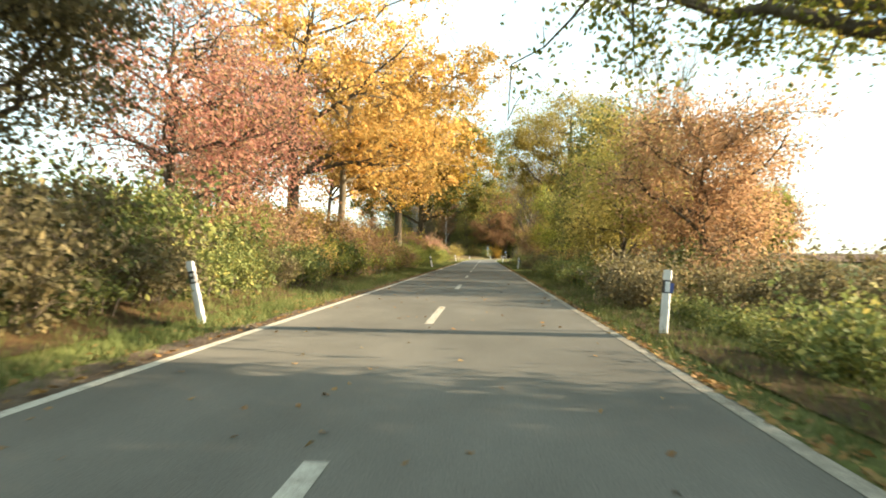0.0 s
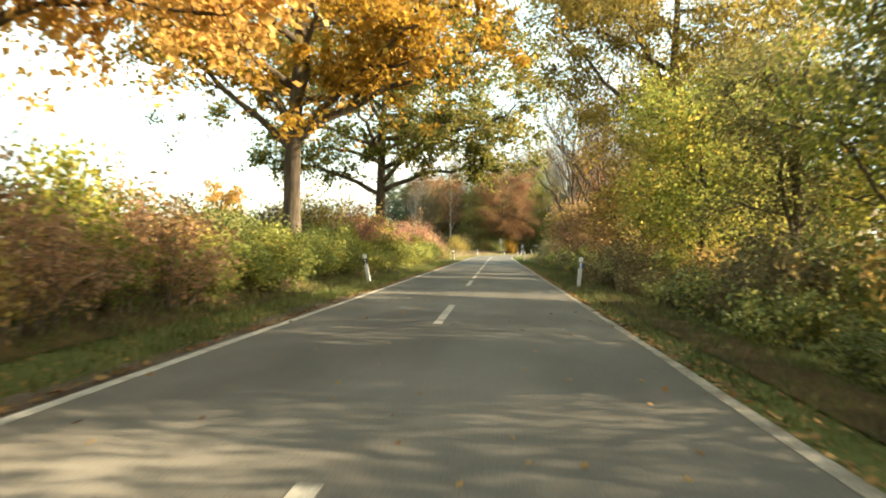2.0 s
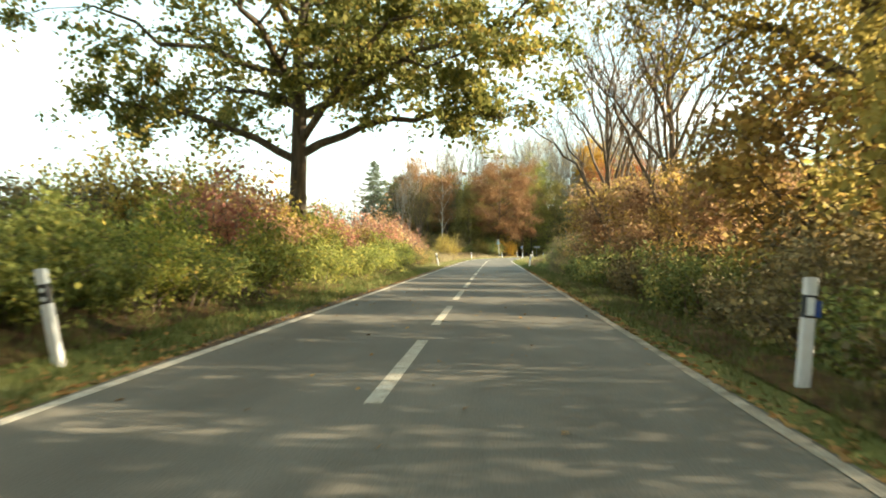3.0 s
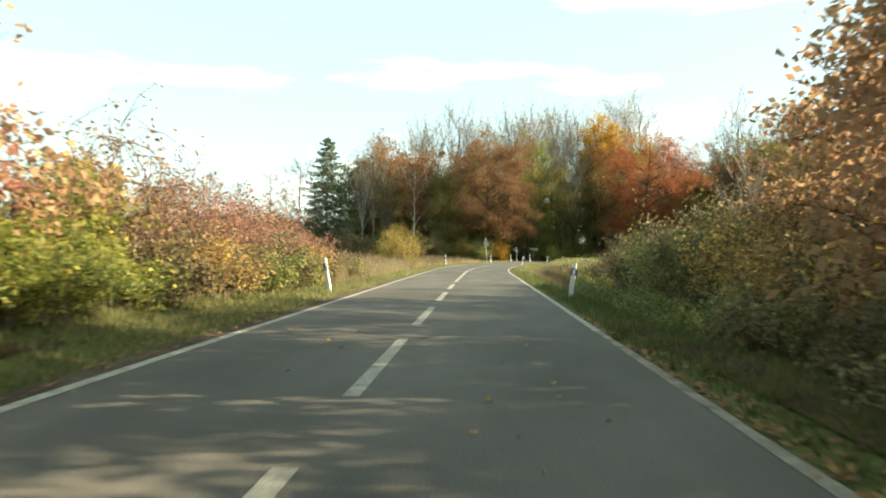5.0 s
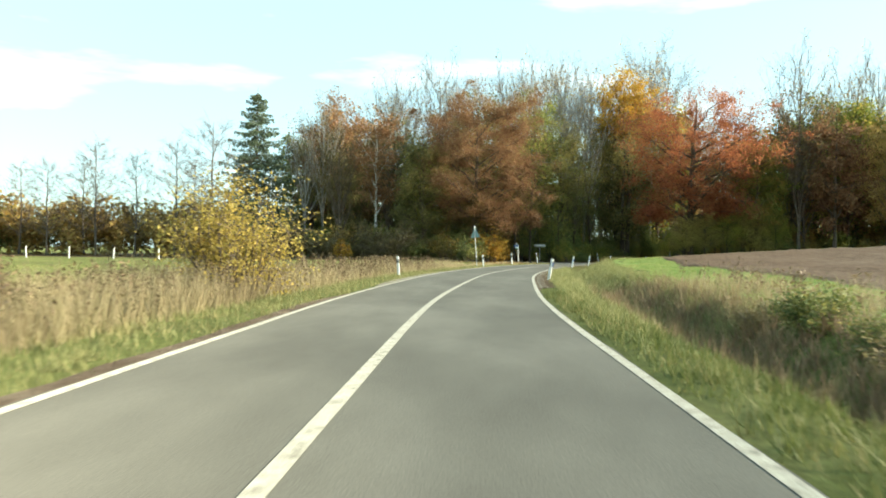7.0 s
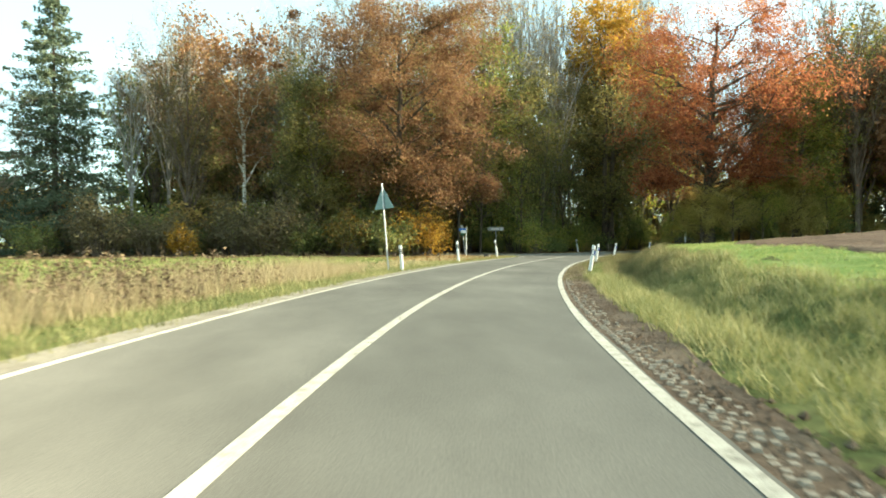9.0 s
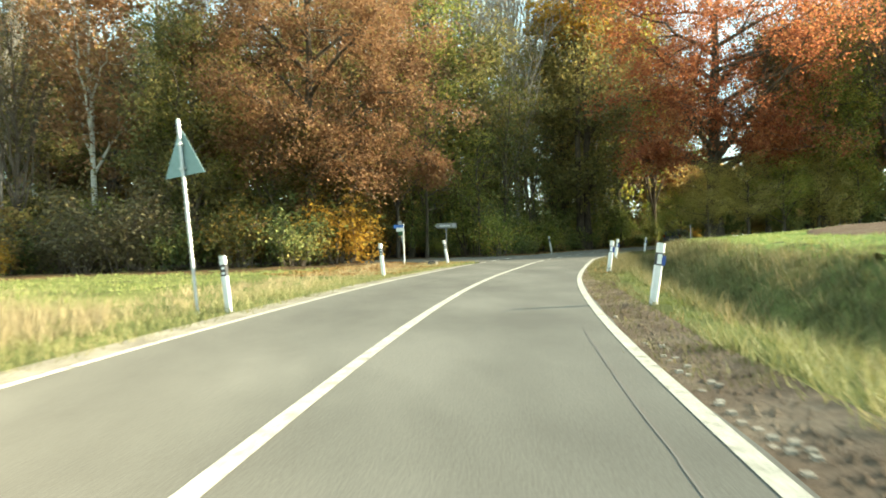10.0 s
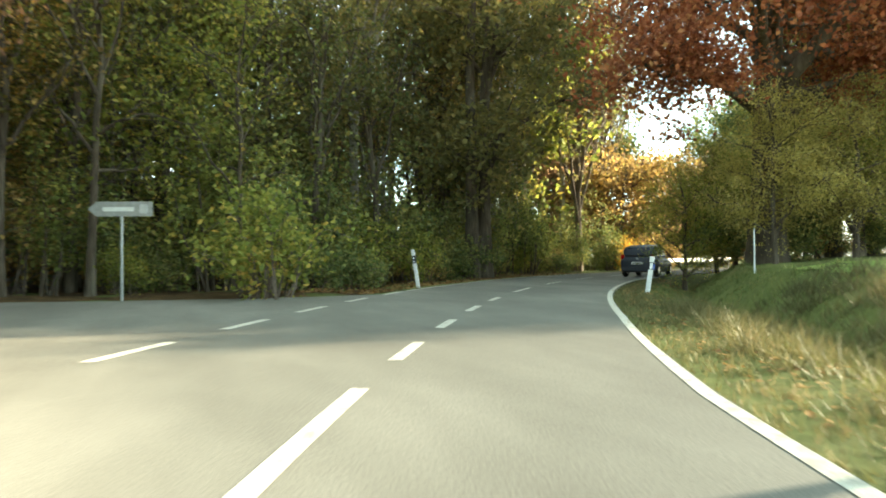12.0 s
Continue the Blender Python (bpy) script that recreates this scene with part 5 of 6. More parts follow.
for k in range(14):
    x = 9.5 - k * 1.5
    y = float(np.interp(-x, -SIDE[:, 0], SIDE[:, 1])) + 5.4 + rw.uniform(0, 4.0)
    under.append((SH[rw.choice(["sapling", "saplingdark"])], x, y, rw.uniform(0, 6.28), rw.uniform(0.7, 1.2)))
for k in range(34):
    sx, sy = road_xy(222 + k * 1.0, -5.6 - rw.uniform(0, 5.5))
    if math.hypot(float(sx) - 10.4, float(sy) - 224.0) > 3.0 and side_dist(np.array([sx]), np.array([sy]))[0] > 4.2:
        under.append((SH[rw.choice(["dark", "olive", "dark", "brown"])], float(sx), float(sy), rw.uniform(0, 6.28), rw.uniform(0.6, 1.3)))
joined("undergrowth", under, "dense brown and green undergrowth in and round the wood")
for k in range(12):
    shrub(rs.choice(["dark", "dull"]), 119.5 + k * 1.9, 5.5 + rs.uniform(0, 1.2), rs.uniform(0.52, 0.68) - 0.022 * k, "bushes in the ditch")

x, y = (float(v) for v in road_xy(262.5, -5.6))
place("shrub", shrub_meshes(59, 2.5, 1.1, 1700, 0.1, L_GOLD, 18, 0.2, 6, 0.18), x, y, "small bright golden yellow bush beside the bend", "shrub")

# ==== delineator posts, signs and the car


M_WHITE = plain("white_plastic", (0.62, 0.62, 0.6), 0.45, 0, 0.08)
M_BLACK = plain("black_plastic", (0.025, 0.025, 0.027), 0.4)
M_REFLECT = plain("white_reflector", (0.7, 0.72, 0.72), 0.2)
M_BLUE = plain("blue_plastic", (0.03, 0.07, 0.26), 0.35)
M_STEEL = plain("galvanised_steel", (0.42, 0.43, 0.43), 0.45, 0.7)
M_SIGNBACK = plain("sign_back", (0.16, 0.24, 0.24), 0.5, 0.3)
M_SIGNWHITE = plain("sign_white", (0.62, 0.63, 0.6), 0.5)
M_SIGNGREY = plain("sign_grey", (0.27, 0.27, 0.25), 0.6, 0, 0.2)
M_SIGNBLUE = plain("sign_blue", (0.02, 0.10, 0.33), 0.4)


def post_outline(w, depth, z0, z1):
    """A hollow looking triangular post, rounded in front, with a slanted top."""
    bm = bmesh.new()
    pts = [(-w / 2, -depth * 0.15), (-w * 0.32, -depth * 0.42), (w * 0.32, -depth * 0.42), (w / 2, -depth * 0.15), (w * 0.12, depth * 0.58), (-w * 0.12, depth * 0.58)]
    lo = [bm.verts.new((x, y, z0)) for x, y in pts]
    hi = [bm.verts.new((x, y, z1 if z1 < 0.9 else z1 - 0.045 * (y / depth + 0.42))) for x, y in pts]
    bm.faces.new(lo[::-1])
    bm.faces.new(hi)
    for k in range(6):
        bm.faces.new((lo[k], lo[(k + 1) % 6], hi[(k + 1) % 6], hi[k]))
    bmesh.ops.bevel(bm, geom=[e for e in bm.edges if abs(e.verts[0].co.z - e.verts[1].co.z) > 0.05], offset=0.008, segments=2, affect="EDGES")
    return bm


def delineator(right):
    e = new("delineator_post")
    part("lower_body", post_outline(0.14, 0.13, -0.3, 0.64), M_WHITE, e)
    band = part("band", post_outline(0.142, 0.132, 0.64, 0.84), M_BLACK, e, "black band")
    part("cap", post_outline(0.14, 0.13, 0.84, 1.0), M_WHITE, e)
    if right:
        part("reflector", bm_box(-0.035, 0.035, -0.062, -0.05, 0.66, 0.82, 0.004), M_REFLECT, band, "upright white reflector")
        part("side_reflector", bm_box(0.03, 0.10, -0.05, 0.03, 0.645, 0.80, 0.008), M_BLUE, band, "blue deer warning reflector")
    else:
        part("reflector", bm_tube(0.025, 0.025, -0.006, 0.006, 12), M_REFLECT, band, "round white reflector").matrix_basis = pose(0, -0.056, 0.69, 90, 0, 0)
        part("reflector", bm_tube(0.025, 0.025, -0.006, 0.006, 12), M_REFLECT, band, "round white reflector").matrix_basis = pose(0, -0.056, 0.78, 90, 0, 0)
    return e


def post_at(proto, x, y, lean_x, lean_y=0):
    (ss,), _ = road_sd(np.array([x]), np.array([y]))
    i = int(np.argmin(np.abs(STAT - ss)))
    yaw = -math.degrees(math.atan2(TAN[i, 0], TAN[i, 1]))
    m = Matrix.Translation((x, y, gz(x, y))) @ pose(0, 0, 0, 0, 0, yaw) @ pose(0, 0, 0, lean_y, lean_x, 0)
    return m


left_post = tagged(delineator(False), "white plastic delineator post with black band, leaning slightly", "roadside post", "delineator posts")
right_post = tagged(delineator(True), "white delineator post with black band and blue side reflector", "roadside post", "delineator posts")
LEFT_POSTS = [(-3.48, 12.8, -13), (-3.42, 63.0, -12), (-3.35, 113.0, -11), (-2.3, 163.0, -4), (2.37, 187.6, -5), (5.44, 200.0, -5), (8.97, 211.1, -9), (18.97, 229.2, -9)]
TALL = {5: 1.15, 6: 1.22, 7: 1.3}
RIGHT_POSTS = [(3.63, 13.0, 3), (3.62, 62.6, 4), (3.6, 113.0, 6), (4.78, 160.6, 9), (9.29, 185.7, 9), (12.38, 196.9, 8), (16.32, 207.6, 10), (23.7, 222.8, 8)]
for k, (x, y, ln) in enumerate(LEFT_POSTS):
    m = post_at(left_post, x, y, ln) @ Matrix.Diagonal((1, 1, TALL.get(k, 1.0), 1))
    if k:
        copy_thing(left_post, m)
    else:
        first_left = m
for k, (x, y, ln) in enumerate(RIGHT_POSTS):
    m = post_at(right_post, x, y, ln)
    if k:
        copy_thing(right_post, m)
    else:
        first_right = m
left_post.matrix_basis, right_post.matrix_basis = first_left, first_right

# give-way sign seen from behind
e = new("give_way_sign")
part("pole", bm_tube(0.03, 0.03, -0.3, 3.45, 14), M_STEEL, e)
plate = part("plate", bm_prism([(-0.45, 2.45), (0.45, 2.45), (0.04, 3.25), (-0.04, 3.25)], 0.035, 0.05, 0.004), M_SIGNBACK, e, "grey back of a triangular plate")
part("clamp", bm_box(-0.05, 0.05, -0.04, 0.034, 2.55, 2.60, 0.004), M_STEEL, e)
part("clamp", bm_box(-0.05, 0.05, -0.04, 0.034, 2.98, 3.03, 0.004), M_STEEL, e)
e.matrix_basis = pose(1.83, 187.6, gz(1.83, 187.6), 0, -5, -30)
tagged(e, "triangular road sign on a leaning steel pole seen from behind", "road sign")

e = new("street_sign")
part("pole", bm_tube(0.03, 0.03, -0.3, 2.12, 12), M_SIGNWHITE, e)
part("blue_plate", bm_box(-0.52, 0.02, -0.045, -0.03, 1.86, 2.06, 0.004), M_SIGNBLUE, e, "blue name plate")
part("white_plate", bm_box(-0.36, 0.04, -0.065, -0.047, 1.70, 1.90, 0.004), M_SIGNWHITE, e, "white arrow plate")
e.matrix_basis = pose(6.93, 213.5, gz(6.93, 213.5), 0, 0, -12)
tagged(e, "pale pole with blue and white plates beside the side road", "road sign")

e = new("direction_sign")
part("pole", bm_tube(0.035, 0.035, -0.3, 2.05, 12), M_STEEL, e)
arrow = part("arrow_board", bm_prism([(-0.78, 2.22), (-0.58, 2.05), (0.72, 2.05), (0.72, 2.40), (-0.58, 2.40)], -0.03, 0.0, 0.004), M_SIGNGREY, e, "weathered arrow shaped board")
part("text_bar", bm_box(-0.42, 0.3, -0.036, -0.031, 2.17, 2.27), M_SIGNWHITE, arrow, "pale lettering bar")
part("text_bar", bm_box(0.42, 0.62, -0.036, -0.031, 2.12, 2.33), M_STEEL, arrow, "grey symbol field")
e.matrix_basis = pose(10.4, 224.0, gz(10.4, 224.0), 0, 0, -14)
tagged(e, "weathered arrow shaped direction sign on a steel pole", "road sign")
# ==== the small car ahead


# -- crash barrier outside the bend, and a thin marker pole on the bank
rail = tagged(new("guard_rail"), "galvanised steel crash barrier on the outside of the bend", "guard rail")
rail.matrix_world = pose(*(float(v) for v in road_xy(270, -4.3)), 0)
inv = rail.matrix_world.inverted()
bm = bmesh.new()
prof = [(0.0, 0.50), (0.05, 0.55), (0.05, 0.60), (0.0, 0.66), (0.05, 0.72), (0.05, 0.77), (0.0, 0.82), (-0.012, 0.82), (0.038, 0.765), (0.038, 0.725), (-0.012, 0.66), (0.038, 0.595), (0.038, 0.555), (-0.012, 0.50)]
prev = None
for st in np.arange(263.0, 277.1, 1.0):
    ring = []
    for off, hz in prof:
        px, py = (float(v) for v in road_xy(st, -4.3 + off))
        ring.append(bm.verts.new(inv @ Vector((px, py, hz))))
    if prev:
        for a in range(len(prof)):
            b = (a + 1) % len(prof)
            bm.faces.new((prev[a], prev[b], ring[b], ring[a]))
    prev = ring
part("beam", bm, M_STEEL, rail)
for st in np.arange(264.0, 277.0, 2.0):
    px, py = (float(v) for v in road_xy(st, -4.38))
    bm = bm_box(-0.03, 0.03, -0.05, 0.05, gz(px, py) - 0.25, 0.74, 0.006)
    bmesh.ops.translate(bm, verts=bm.verts, vec=inv @ Vector((px, py, 0)))
    part("post", bm, M_STEEL, rail)
pole = tagged(new("marker_pole"), "thin white marker pole in the grass of the bank", "marker pole")
pole.matrix_world = pose(26.8, 222.36, gz(26.8, 222.36))
part("rod", bm_tube(0.022, 0.02, -0.2, 1.71 - gz(26.8, 222.36), 8), M_WHITE, pole)
part("cap", bm_tube(0.024, 0.024, 1.66 - gz(26.8, 222.36), 1.72 - gz(26.8, 222.36), 8), M_SIGNGREY, pole)


def loft(rings):
    """Skin between rings of equal count, with both ends closed."""
    bm = bmesh.new()
    vs = [[bm.verts.new(p) for p in r] for r in rings]
    n = len(vs[0])
    for a, b in zip(vs, vs[1:]):
        for k in range(n):
            bm.faces.new((a[k], a[(k + 1) % n], b[(k + 1) % n], b[k]))
    bm.faces.new(vs[0][::-1])
    bm.faces.new(vs[-1])
    bmesh.ops.recalc_face_normals(bm, faces=bm.faces[:])
    for f in bm.faces:
        f.smooth = True
    return bm


def car_ring(y, w, z0, z1, shoulder=0.86):
    zm = z0 + (z1 - z0) * 0.55
    half = [(0.0, z0), (w * 0.8, z0), (w * 0.97, z0 + 0.10), (w, zm), (w * 0.985, z0 + (z1 - z0) * 0.85), (w * shoulder, z1), (0.0, z1 + 0.015)]
    left = [(-x, z) for x, z in half[-2:0:-1]]
    return [(x, y, z) for x, z in half + left]


M_CARPAINT = plain("car_paint", (0.03, 0.036, 0.05), 0.55, 0.0, 0.05)
M_CARGLASS = plain("car_glass", (0.012, 0.015, 0.018), 0.25, 0.0, 0.03)
M_TYRE = plain("tyre_rubber", (0.02, 0.02, 0.02), 0.8)
M_RIM = plain("alloy_rim", (0.45, 0.46, 0.47), 0.3, 0.8)
M_LAMP = plain("tail_lamp", (0.35, 0.012, 0.012), 0.15)
M_PLATE = plain("plate_white", (0.7, 0.7, 0.66), 0.4)

car = new("hatchback_car")
part("body", loft([car_ring(-1.92, 0.72, 0.34, 0.80), car_ring(-1.86, 0.79, 0.26, 0.92), car_ring(-1.55, 0.83, 0.22, 0.97), car_ring(-0.6, 0.84, 0.20, 0.95), car_ring(0.5, 0.84, 0.20, 0.92),
                   car_ring(1.1, 0.83, 0.20, 0.88), car_ring(1.65, 0.80, 0.22, 0.76), car_ring(1.88, 0.70, 0.28, 0.64)]), M_CARPAINT, car)
cabin = part("cabin", loft([car_ring(-1.78, 0.70, 0.92, 0.98, 0.95), car_ring(-1.62, 0.72, 0.92, 1.30, 0.86), car_ring(-1.40, 0.72, 0.92, 1.46, 0.80), car_ring(-0.5, 0.73, 0.92, 1.52, 0.80),
                            car_ring(0.15, 0.73, 0.90, 1.47, 0.80), car_ring(0.95, 0.72, 0.86, 0.95, 0.9)]), M_CARPAINT, car)
b = bmesh.new()
for q in ([(-0.58, -1.745, 1.02), (0.58, -1.745, 1.02), (0.50, -1.545, 1.38), (-0.50, -1.545, 1.38)],):
    b.faces.new([b.verts.new(v) for v in q])
bmesh.ops.solidify(b, geom=b.faces[:], thickness=-0.02)
part("rear_window", b, M_CARGLASS, cabin, "dark rear window")
for sx in (-1, 1):
    for y0, y1 in ((-1.35, -0.55), (-0.48, 0.35)):
        b = bmesh.new()
        q = [(sx * 0.742, y0, 1.0), (sx * 0.742, y1 + (0.2 if y1 > 0 else 0), 1.0), (sx * 0.655, y1 - 0.1, 1.40), (sx * 0.655, y0 + 0.12, 1.40)]
        b.faces.new([b.verts.new(v) for v in (q if sx > 0 else q[::-1])])
        bmesh.ops.solidify(b, geom=b.faces[:], thickness=-0.015)
        part("side_window", b, M_CARGLASS, cabin, "dark side window")
    part("tail_lamp", bm_box(sx * 0.70 - 0.07, sx * 0.70 + 0.07, -1.91, -1.72, 0.84, 1.06, 0.03), M_LAMP, car, "red tail lamp")
    part("mirror", bm_box(sx * 0.90 - 0.09, sx * 0.90 + 0.09, 0.48, 0.56, 0.93, 1.05, 0.03), M_CARPAINT, car)
part("bumper", bm_box(-0.76, 0.76, -1.97, -1.80, 0.30, 0.52, 0.05), M_CARPAINT, car)
part("plate", bm_box(-0.26, 0.26, -1.945, -1.915, 0.60, 0.71, 0.005), M_PLATE, car, "pale number plate")
part("plate_bar", bm_box(-0.20, 0.20, -1.95, -1.944, 0.635, 0.675), M_BLACK, car, "dark bar on the plate")
part("badge", bm_tube(0.05, 0.05, -0.008, 0.008, 16), M_RIM, car, "round metal badge").matrix_basis = pose(0, -1.90, 0.86, 90, 0, 0)
part("wiper", bm_box(-0.02, 0.30, -1.78, -1.755, 1.04, 1.06, 0.004), M_BLACK, car)
for sx in (-1, 1):
    for y in (-1.2, 1.22):
        b = bm_tube(0.30, 0.30, -0.095, 0.095, 28, 0.03)
        w = part("wheel", b, M_TYRE, car)
        w.matrix_basis = pose(sx * 0.75, y, 0.30, 0, 90, 0)
        r = part("rim", bm_tube(0.19, 0.17, -0.1, 0.1, 20, 0.015), M_RIM, w)
        r.matrix_basis = pose(0, 0, 0.004 * sx)
car.matrix_basis = pose(32.7, 237.3, 0.0, 0, 0, -46)
tagged(car, "small dark blue grey hatchback driving on the road", "car")

# ==== grid pavers along the inner edge of the bend
M_CONCRETE = surface("concrete", [(0.3, (0.26, 0.225, 0.175)), (0.5, (0.36, 0.315, 0.25)), (0.7, (0.46, 0.41, 0.33))], 4.0, 40.0, 1.0, 0.3, 60.0, (1, 1, 1), 0.006, 0.03)
knob = mesh("paver_knob", np.array([(-.038, -.038, -.06), (.038, -.038, -.06), (.038, .038, -.06), (-.038, .038, -.06), (-.024, -.024, .03), (.024, -.024, .03), (.024, .024, .03), (-.024, .024, .03)]),
            np.array([(4, 5, 6, 7), (0, 1, 5, 4), (1, 2, 6, 5), (2, 3, 7, 6), (3, 0, 4, 7)]), M_CONCRETE)
pavers = tagged(new("grid_paver_strip"), "weathered concrete grid pavers along the road edge", "paving", kind="structure")
rp = random.Random(3)
rest_v, rest_f = [], []
kv = np.array([v.co[:] for v in knob.vertices])
kf = np.array([p.vertices[:] for p in knob.polygons])
n = 0
for i in range(280):
    s = 153.0 + i * 0.12
    for j in range(3):
        d = float(lane_right(s)) + 0.2 + j * 0.115 + (0.07 if i % 2 else 0) * 0.5 + rp.uniform(-0.012, 0.012)
        if rp.random() < 0.1 + 0.2 * j + max(0, i - 120) * 0.005:
            continue
        x, y = (float(v) for v in road_xy(s + rp.uniform(-0.012, 0.012), d))
        z = gz(x, y) + 0.018 + rp.uniform(-0.016, 0.008)
        a = -rp.uniform(0, 0.5)
        if 30 <= i < 140:
            o = child(new("paver_knob", knob), pavers)
            o.matrix_basis = Matrix.Translation((x, y, z)) @ Matrix.Rotation(a, 4, "Z")
        else:
            ca, sa_ = math.cos(a), math.sin(a)
            q = kv @ np.array([(ca, sa_, 0), (-sa_, ca, 0), (0, 0, 1)])
            rest_f.append(kf + 8 * len(rest_v))
            rest_v.append(q + (x, y, z))
tagged(child(new("paver_rest", mesh("paver_rest", np.vstack(rest_v), np.vstack(rest_f), M_CONCRETE)), pavers), "further concrete paver knobs", kind="stuff")

# ==== small things at the meadow and the side road
for k, (x, y) in enumerate([(-29, 198), (-34, 199), (-39, 200), (-44, 201), (-49, 202)]):
    e = new("fence_post")
    part("stake", bm_tube(0.07, 0.06, -0.3, 1.15, 10, 0.01), M_WHITE, e)
    e.matrix_basis = pose(x, y, gz(x, y), 0, (-2, 3, 0, -3, 2)[k], 0)
    tagged(e, "pale wooden fence post at the meadow's end", "fence post", "fence posts")
e = new("trail_sign")
part("pole", bm_tube(0.03, 0.03, -0.3, 2.3, 10), M_STEEL, e)
part("green_plate", bm_box(-0.17, 0.17, -0.05, -0.035, 1.55, 1.95, 0.004), plain("sign_green", (0.03, 0.12, 0.05), 0.5), e, "small green plate")
part("grey_plate", bm_box(-0.11, 0.11, -0.05, -0.035, 1.97, 2.4, 0.004), M_SIGNWHITE, e, "small grey plate")
e.matrix_basis = pose(7.3, 219.3, gz(7.3, 219.3) + 0.1, 0, -6, -12)
tagged(e, "leaning pole with a green and a grey plate under the trees", "trail sign")
e = new("marker_stone")
# dark body with a paler slab on its right
part("stone", bm_box(-0.2, 0.16, -0.14, 0.14, -0.1, 0.26, 0.05), plain("dark_stone", (0.05, 0.05, 0.05), 0.8), e, "dark left side")
part("pale_face", bm_box(0.165, 0.24, -0.12, 0.12, -0.08, 0.24, 0.03), M_CONCRETE, e, "pale side")
e.matrix_basis = pose(8.0, 209.2, gz(8.0, 209.2), 0, 0, -15)
tagged(e, "low dark and pale marker stone in the grass", "stone")
place("shrub", shrub_meshes(58, 2.4, 1.2, 1300, 0.12, L_GOLD, 16, 0.2, 5), -13.6, 213.0, "small bright golden orange bush at the wood's edge", "shrub")
place("shrub", shrub_meshes(59, 2.6, 1.1, 1200, 0.13, L_GOLD, 16, 0.2, 5), 40.4, 252.6, "sunlit golden bush at the edge of the wood", "shrub")
place("shrub", shrub_meshes(60, 4.2, 2.2, 3600, 0.12, L_GOLD, 22, 0.3, 7, 0.25), 3.6, 215.6, "tall golden yellow bush under the copper oak", "shrub")
place("sapling", shrub_meshes(57, 1.5, 0.6, 60, 0.06, L_RUST, 5, 0.3, 5), -5.6, 136.0, "bare leaning sapling in the dry grass", "shrub")

# ==== grass, dry weeds, fallen leaves and clods


def blades(name, s0, s1, d0, d1, n, h0, h1, width, mat, label, seed, clump=0.5, lean=0.45, keep=None):
    rng = np.random.RandomState(seed)
    m = int(n * (1 - clump))
    s = np.r_[rng.uniform(s0, s1, m)]
    d = np.r_[rng.uniform(0, 1, m)]
    c = max(1, int(n * clump / 14))
    cs, cd = np.repeat(rng.uniform(s0, s1, c), 14), np.repeat(rng.uniform(0, 1, c), 14)
    s, d = np.r_[s, cs + rng.randn(len(cs)) * 0.07], np.r_[d, cd + rng.randn(len(cs)) * 0.07 / abs(d1 - d0)]
    big = np.r_[np.ones(m), np.repeat(rng.uniform(0.9, 1.7, c), 14)]
    off = d0 + (d1 - d0) * d
    off = off + np.where(off < 0, lane_left(s) + 2.25, lane_right(s) - 2.78)
    x, y = road_xy(s, off)
    if keep is not None:
        k = keep(x, y)
        x, y, big = x[k], y[k], big[k]
    z = ground_z(x, y)
    N = len(x)
    h = rng.uniform(h0, h1, N) * big
    a = rng.uniform(0, 2 * math.pi, N)
    wx, wy = np.cos(a) * width * 0.5, np.sin(a) * width * 0.5
    lx, ly = rng.randn(N) * lean * h, rng.randn(N) * lean * h
    v = np.stack([np.stack([x - wx, y - wy, z - 0.01], 1), np.stack([x + wx, y + wy, z - 0.01], 1), np.stack([x + lx, y + ly, z + h], 1)], 1).reshape(-1, 3)
    return tagged(new(name, mesh(name, v, np.arange(3 * N).reshape(N, 3), mat)), label, "grass", kind="stuff")


off_road = lambda x, y: side_dist(x, y) > 3.0
blades("verge_grass", 98, 212, -2.62, -5.0, 56000, 0.05, 0.15, 0.016, L_TUFT, "short green and yellow verge grass", 1, keep=off_road)
blades("verge_grass", -2, 98, -2.6, -4.8, 50000, 0.05, 0.18, 0.016, L_GRASS, "thin yellow green grass at the foot of the bank", 10)
blades("verge_grass", 98, 150, 3.05, 4.9, 26000, 0.05, 0.19, 0.016, L_GRASS, "short green verge grass by the lane", 2)
blades("verge_grass", -2, 98, 3.05, 4.8, 32000, 0.05, 0.17, 0.016, L_GRASS, "thin shaded grass under the hedge", 9)
blades("bank_grass", 104, 235, 3.9, 6.9, 52000, 0.04, 0.11, 0.018, L_GRASS, "green grass on the bank and in the ditch", 3)
blades("verge_grass", 180, 240, 2.85, 3.8, 16000, 0.03, 0.10, 0.016, L_TUSSOCK, "short withered verge grass beside the bend", 15)
blades("bank_tussocks", 140, 183, 3.6, 7.0, 52000, 0.08, 0.24, 0.014, L_TUFT, "tufts of green and yellowish grass on the bank", 13, 0.96, 0.6)
blades("bank_tussocks", 178, 198, 4.3, 7.0, 16000, 0.10, 0.28, 0.014, L_TUSSOCK, "tufts of pale green and withered brown grass on the slope", 18, 0.95, 0.6)
blades("bank_tussocks", 197, 222, 3.7, 7.0, 22000, 0.10, 0.28, 0.014, L_TUSSOCK, "tufts of pale green and withered brown grass on the slope", 17, 0.95, 0.6)
# begins at the crest, where the sunlit look put into the blades starts
blades("bank_grass", 120, 225, 6.4, 17.0, 90000, 0.04, 0.11, 0.022, L_MEADOW, "green grass between bank and field, coloured brighter to look sunlit", 4, keep=lambda x, y: x < np.interp(y, [110, 136, 166, 185, 193.6, 200, 206, 212, 217], [13.0, 11.0, 12.2, 15.8, 18.0, 20.8, 24.5, 31.0, 45.0]) + 0.4)
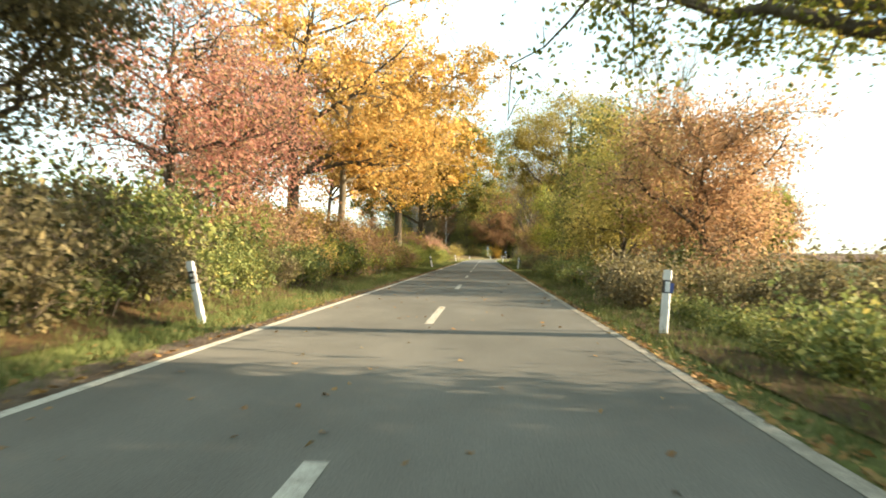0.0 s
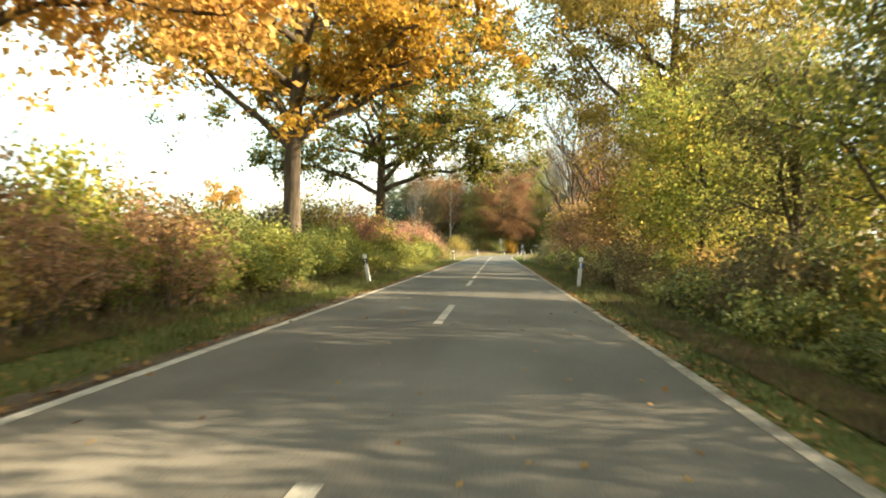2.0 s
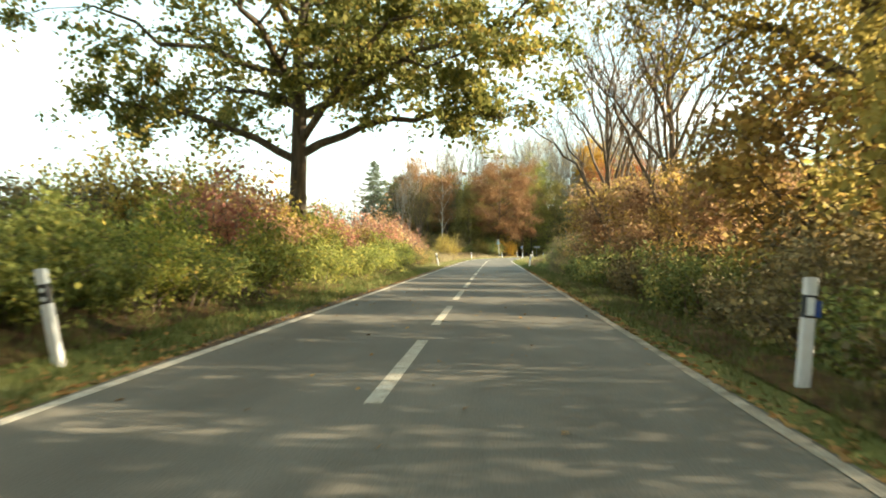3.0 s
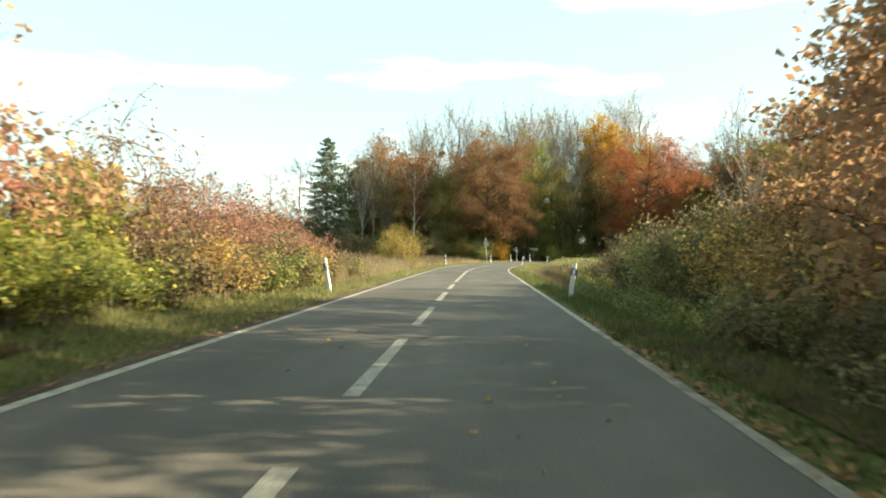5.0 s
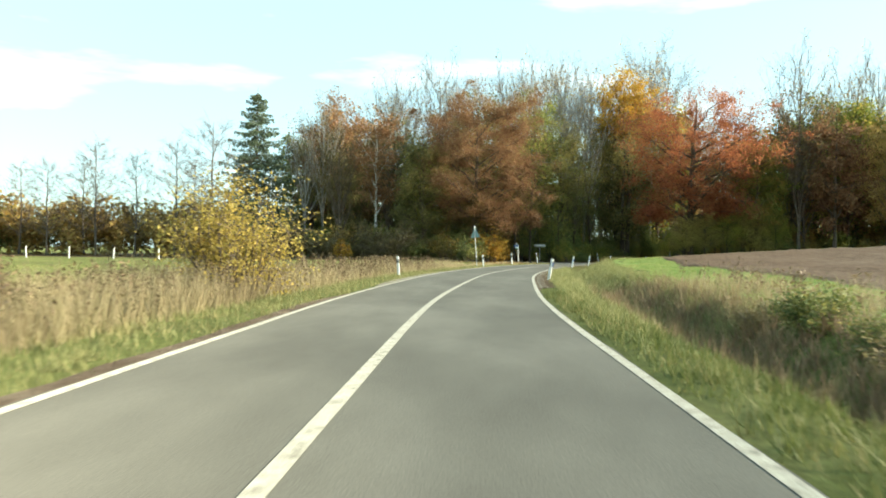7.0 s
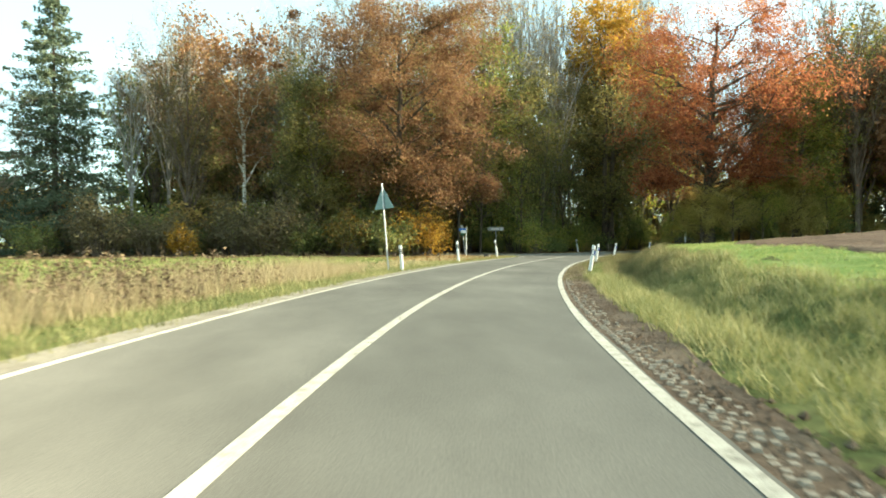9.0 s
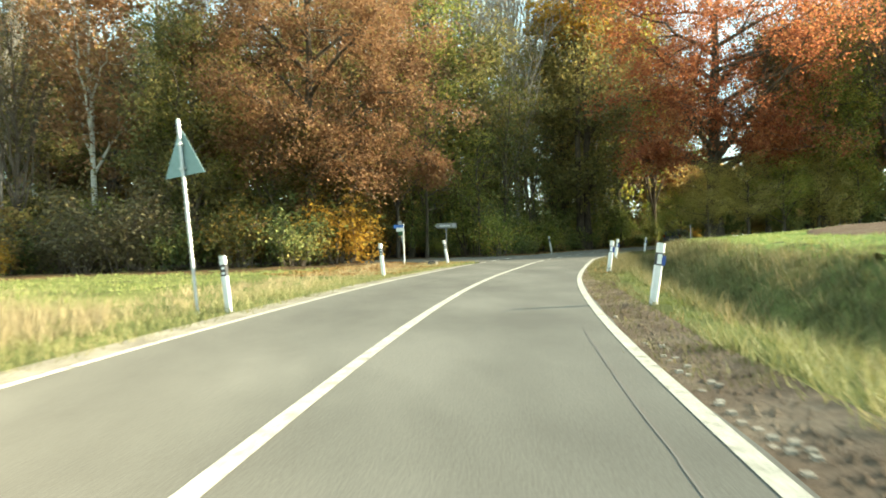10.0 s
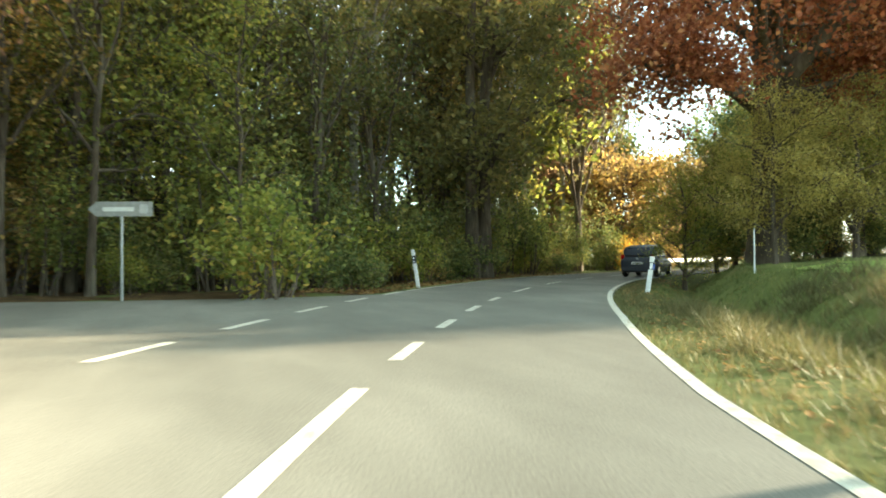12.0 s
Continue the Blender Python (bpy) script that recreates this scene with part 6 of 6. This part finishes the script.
blades("meadow_grass", 108, 208, -7.5, -26, 60000, 0.05, 0.14, 0.03, L_MEADOW, "short meadow grass", 5, 0.3, keep=lambda x, y: y < 209)
blades("dry_grass", 119, 152, -4.0, -8.6, 34000, 0.3, 0.75, 0.013, L_STRAW, "tall dry straw coloured grass", 16, 0.6, 0.28)
blades("dry_grass", 150, 186, -4.1, -7.2, 24000, 0.2, 0.55, 0.012, L_STRAW, "tall dry straw coloured grass", 6, 0.6, 0.28)
blades("dry_grass", 182, 209, -3.8, -7.0, 5000, 0.08, 0.25, 0.014, L_STRAW, "short dry straw coloured grass", 7, 0.6, 0.4)
blades("ditch_weeds", 112, 152, 4.5, 7.0, 20000, 0.15, 0.42, 0.016, L_WEED, "withered brown weeds on the slope of the ditch", 14, 0.7, 0.4)
blades("dry_grass", 112, 150, 6.6, 9.5, 9000, 0.2, 0.5, 0.012, L_STRAW, "dry grass along the ditch", 8, 0.6, 0.3)


def weeds(name, s0, s1, d0, d1, count, h0, h1, mat, label, seed):
    """Dead flower stalks: thin stems with small curled leaves and seed heads."""
    rng = np.random.RandomState(seed)
    br, C = [], []
    for _ in range(count):
        s, d = rng.uniform(s0, s1), rng.uniform(d0, d1)
        x, y = (float(v) for v in road_xy(s, d))
        h = rng.uniform(h0, h1)
        z = gz(x, y)
        p = np.array([(x, y, z - 0.02), (x + rng.randn() * 0.06, y + rng.randn() * 0.06, z + h * 0.5), (x + rng.randn() * 0.13, y + rng.randn() * 0.13, z + h)])
        br.append((p, [0.008, 0.006, 0.004]))
        t = rng.uniform(0.3, 1.05, 16)[:, None]
        C.append(p[0] + (p[2] - p[0]) * t + rng.randn(16, 3) * np.array([0.06, 0.06, 0.03]))
    wv, wf = tubes(br, 3)
    lv, lf = leaves(np.vstack(C), 0.045, rng, 0.2, 2.0)
    o = new(name, mesh(name, np.vstack([wv, lv]), np.vstack([wf, lf + len(wv)]), mat))
    return tagged(o, label, "weeds", kind="stuff")


weeds("dry_weeds", 111, 178, -4.4, -8.2, 1500, 0.45, 1.0, L_WEED, "dead brown flower stalks in the tall grass", 1)
weeds("dry_weeds", 118, 150, 6.8, 9.0, 120, 0.4, 0.8, L_WEED, "dead brown stalks along the ditch", 2)


def fallen(name, s0, s1, d0, d1, n, label, seed, edge=False, lift=0.015, size=0.07):
    rng = np.random.RandomState(seed)
    s = rng.uniform(s0, s1, n)
    d = d0 + (d1 - d0) * (rng.uniform(0, 1, n) ** (2.2 if edge else 1.0))
    x, y = road_xy(s, d)
    z = np.where((d > lane_left(s) - 0.2) & (d < lane_right(s) + 0.2), 0.0, ground_z(x, y)) + lift
    v, f = leaves(np.stack([x, y, z], 1), size, rng, 2.5, 1.3)
    v[:, 2] = np.maximum(v[:, 2], np.repeat(z, 4) - 0.01)
    return tagged(new(name, mesh(name, v, f, L_FALLEN)), label, "leaves", kind="stuff")


fallen("fallen_leaves", -2, 106, -2.5, -5.5, 9000, "brown fallen leaves on the verge", 1, True)
fallen("fallen_leaves", -2, 106, 2.9, 5.2, 7000, "brown fallen leaves under the hedge", 2, True)
fallen("fallen_leaves", -2, 104, -2.3, 2.9, 500, "scattered fallen leaves on the asphalt", 3, False, 0.012, 0.055)
fallen("fallen_leaves", 200, 213, -4.0, -9.0, 5000, "fallen oak leaves beside the side road", 4, False, 0.06, 0.10)
fallen("fallen_leaves", 226, 252, -3.6, -7.0, 4000, "fallen leaves at the wood's edge", 5, False, 0.05, 0.09)
fallen("fallen_leaves", 198, 240, 2.9, 5.0, 2600, "fallen leaves on the bank", 6, False, 0.03, 0.06)

# clods and grit on the bare verge
rng = np.random.RandomState(12)
N = 2600
s = rng.uniform(153, 194, N)
d = lane_right(s) + 0.24 + np.minimum(rng.gamma(1.6, 0.2, N), 0.2 + 0.35 * rng.uniform(0, 1, N))
x, y = road_xy(s, d)
z = ground_z(x, y) + 0.02
base = np.array([(1, 0, 0), (-0.6, 0.8, 0), (-0.5, -0.85, 0), (0.1, 0.1, 0.8), (0, 0, -0.6)])
r = rng.uniform(0.012, 0.05, N)
v = (base[None] * (1 + rng.uniform(-0.35, 0.35, (N, 5, 3)))) * r[:, None, None] + np.stack([x, y, z], 1)[:, None, :]
f = np.array([(0, 1, 3), (1, 2, 3), (2, 0, 3), (1, 0, 4), (2, 1, 4), (0, 2, 4)])
tagged(new("soil_clods", mesh("soil_clods", v.reshape(-1, 3), (f[None] + 5 * np.arange(N)[:, None, None]).reshape(-1, 3), M_SOIL)), "loose brown clods and grit on the verge", "soil", kind="stuff")
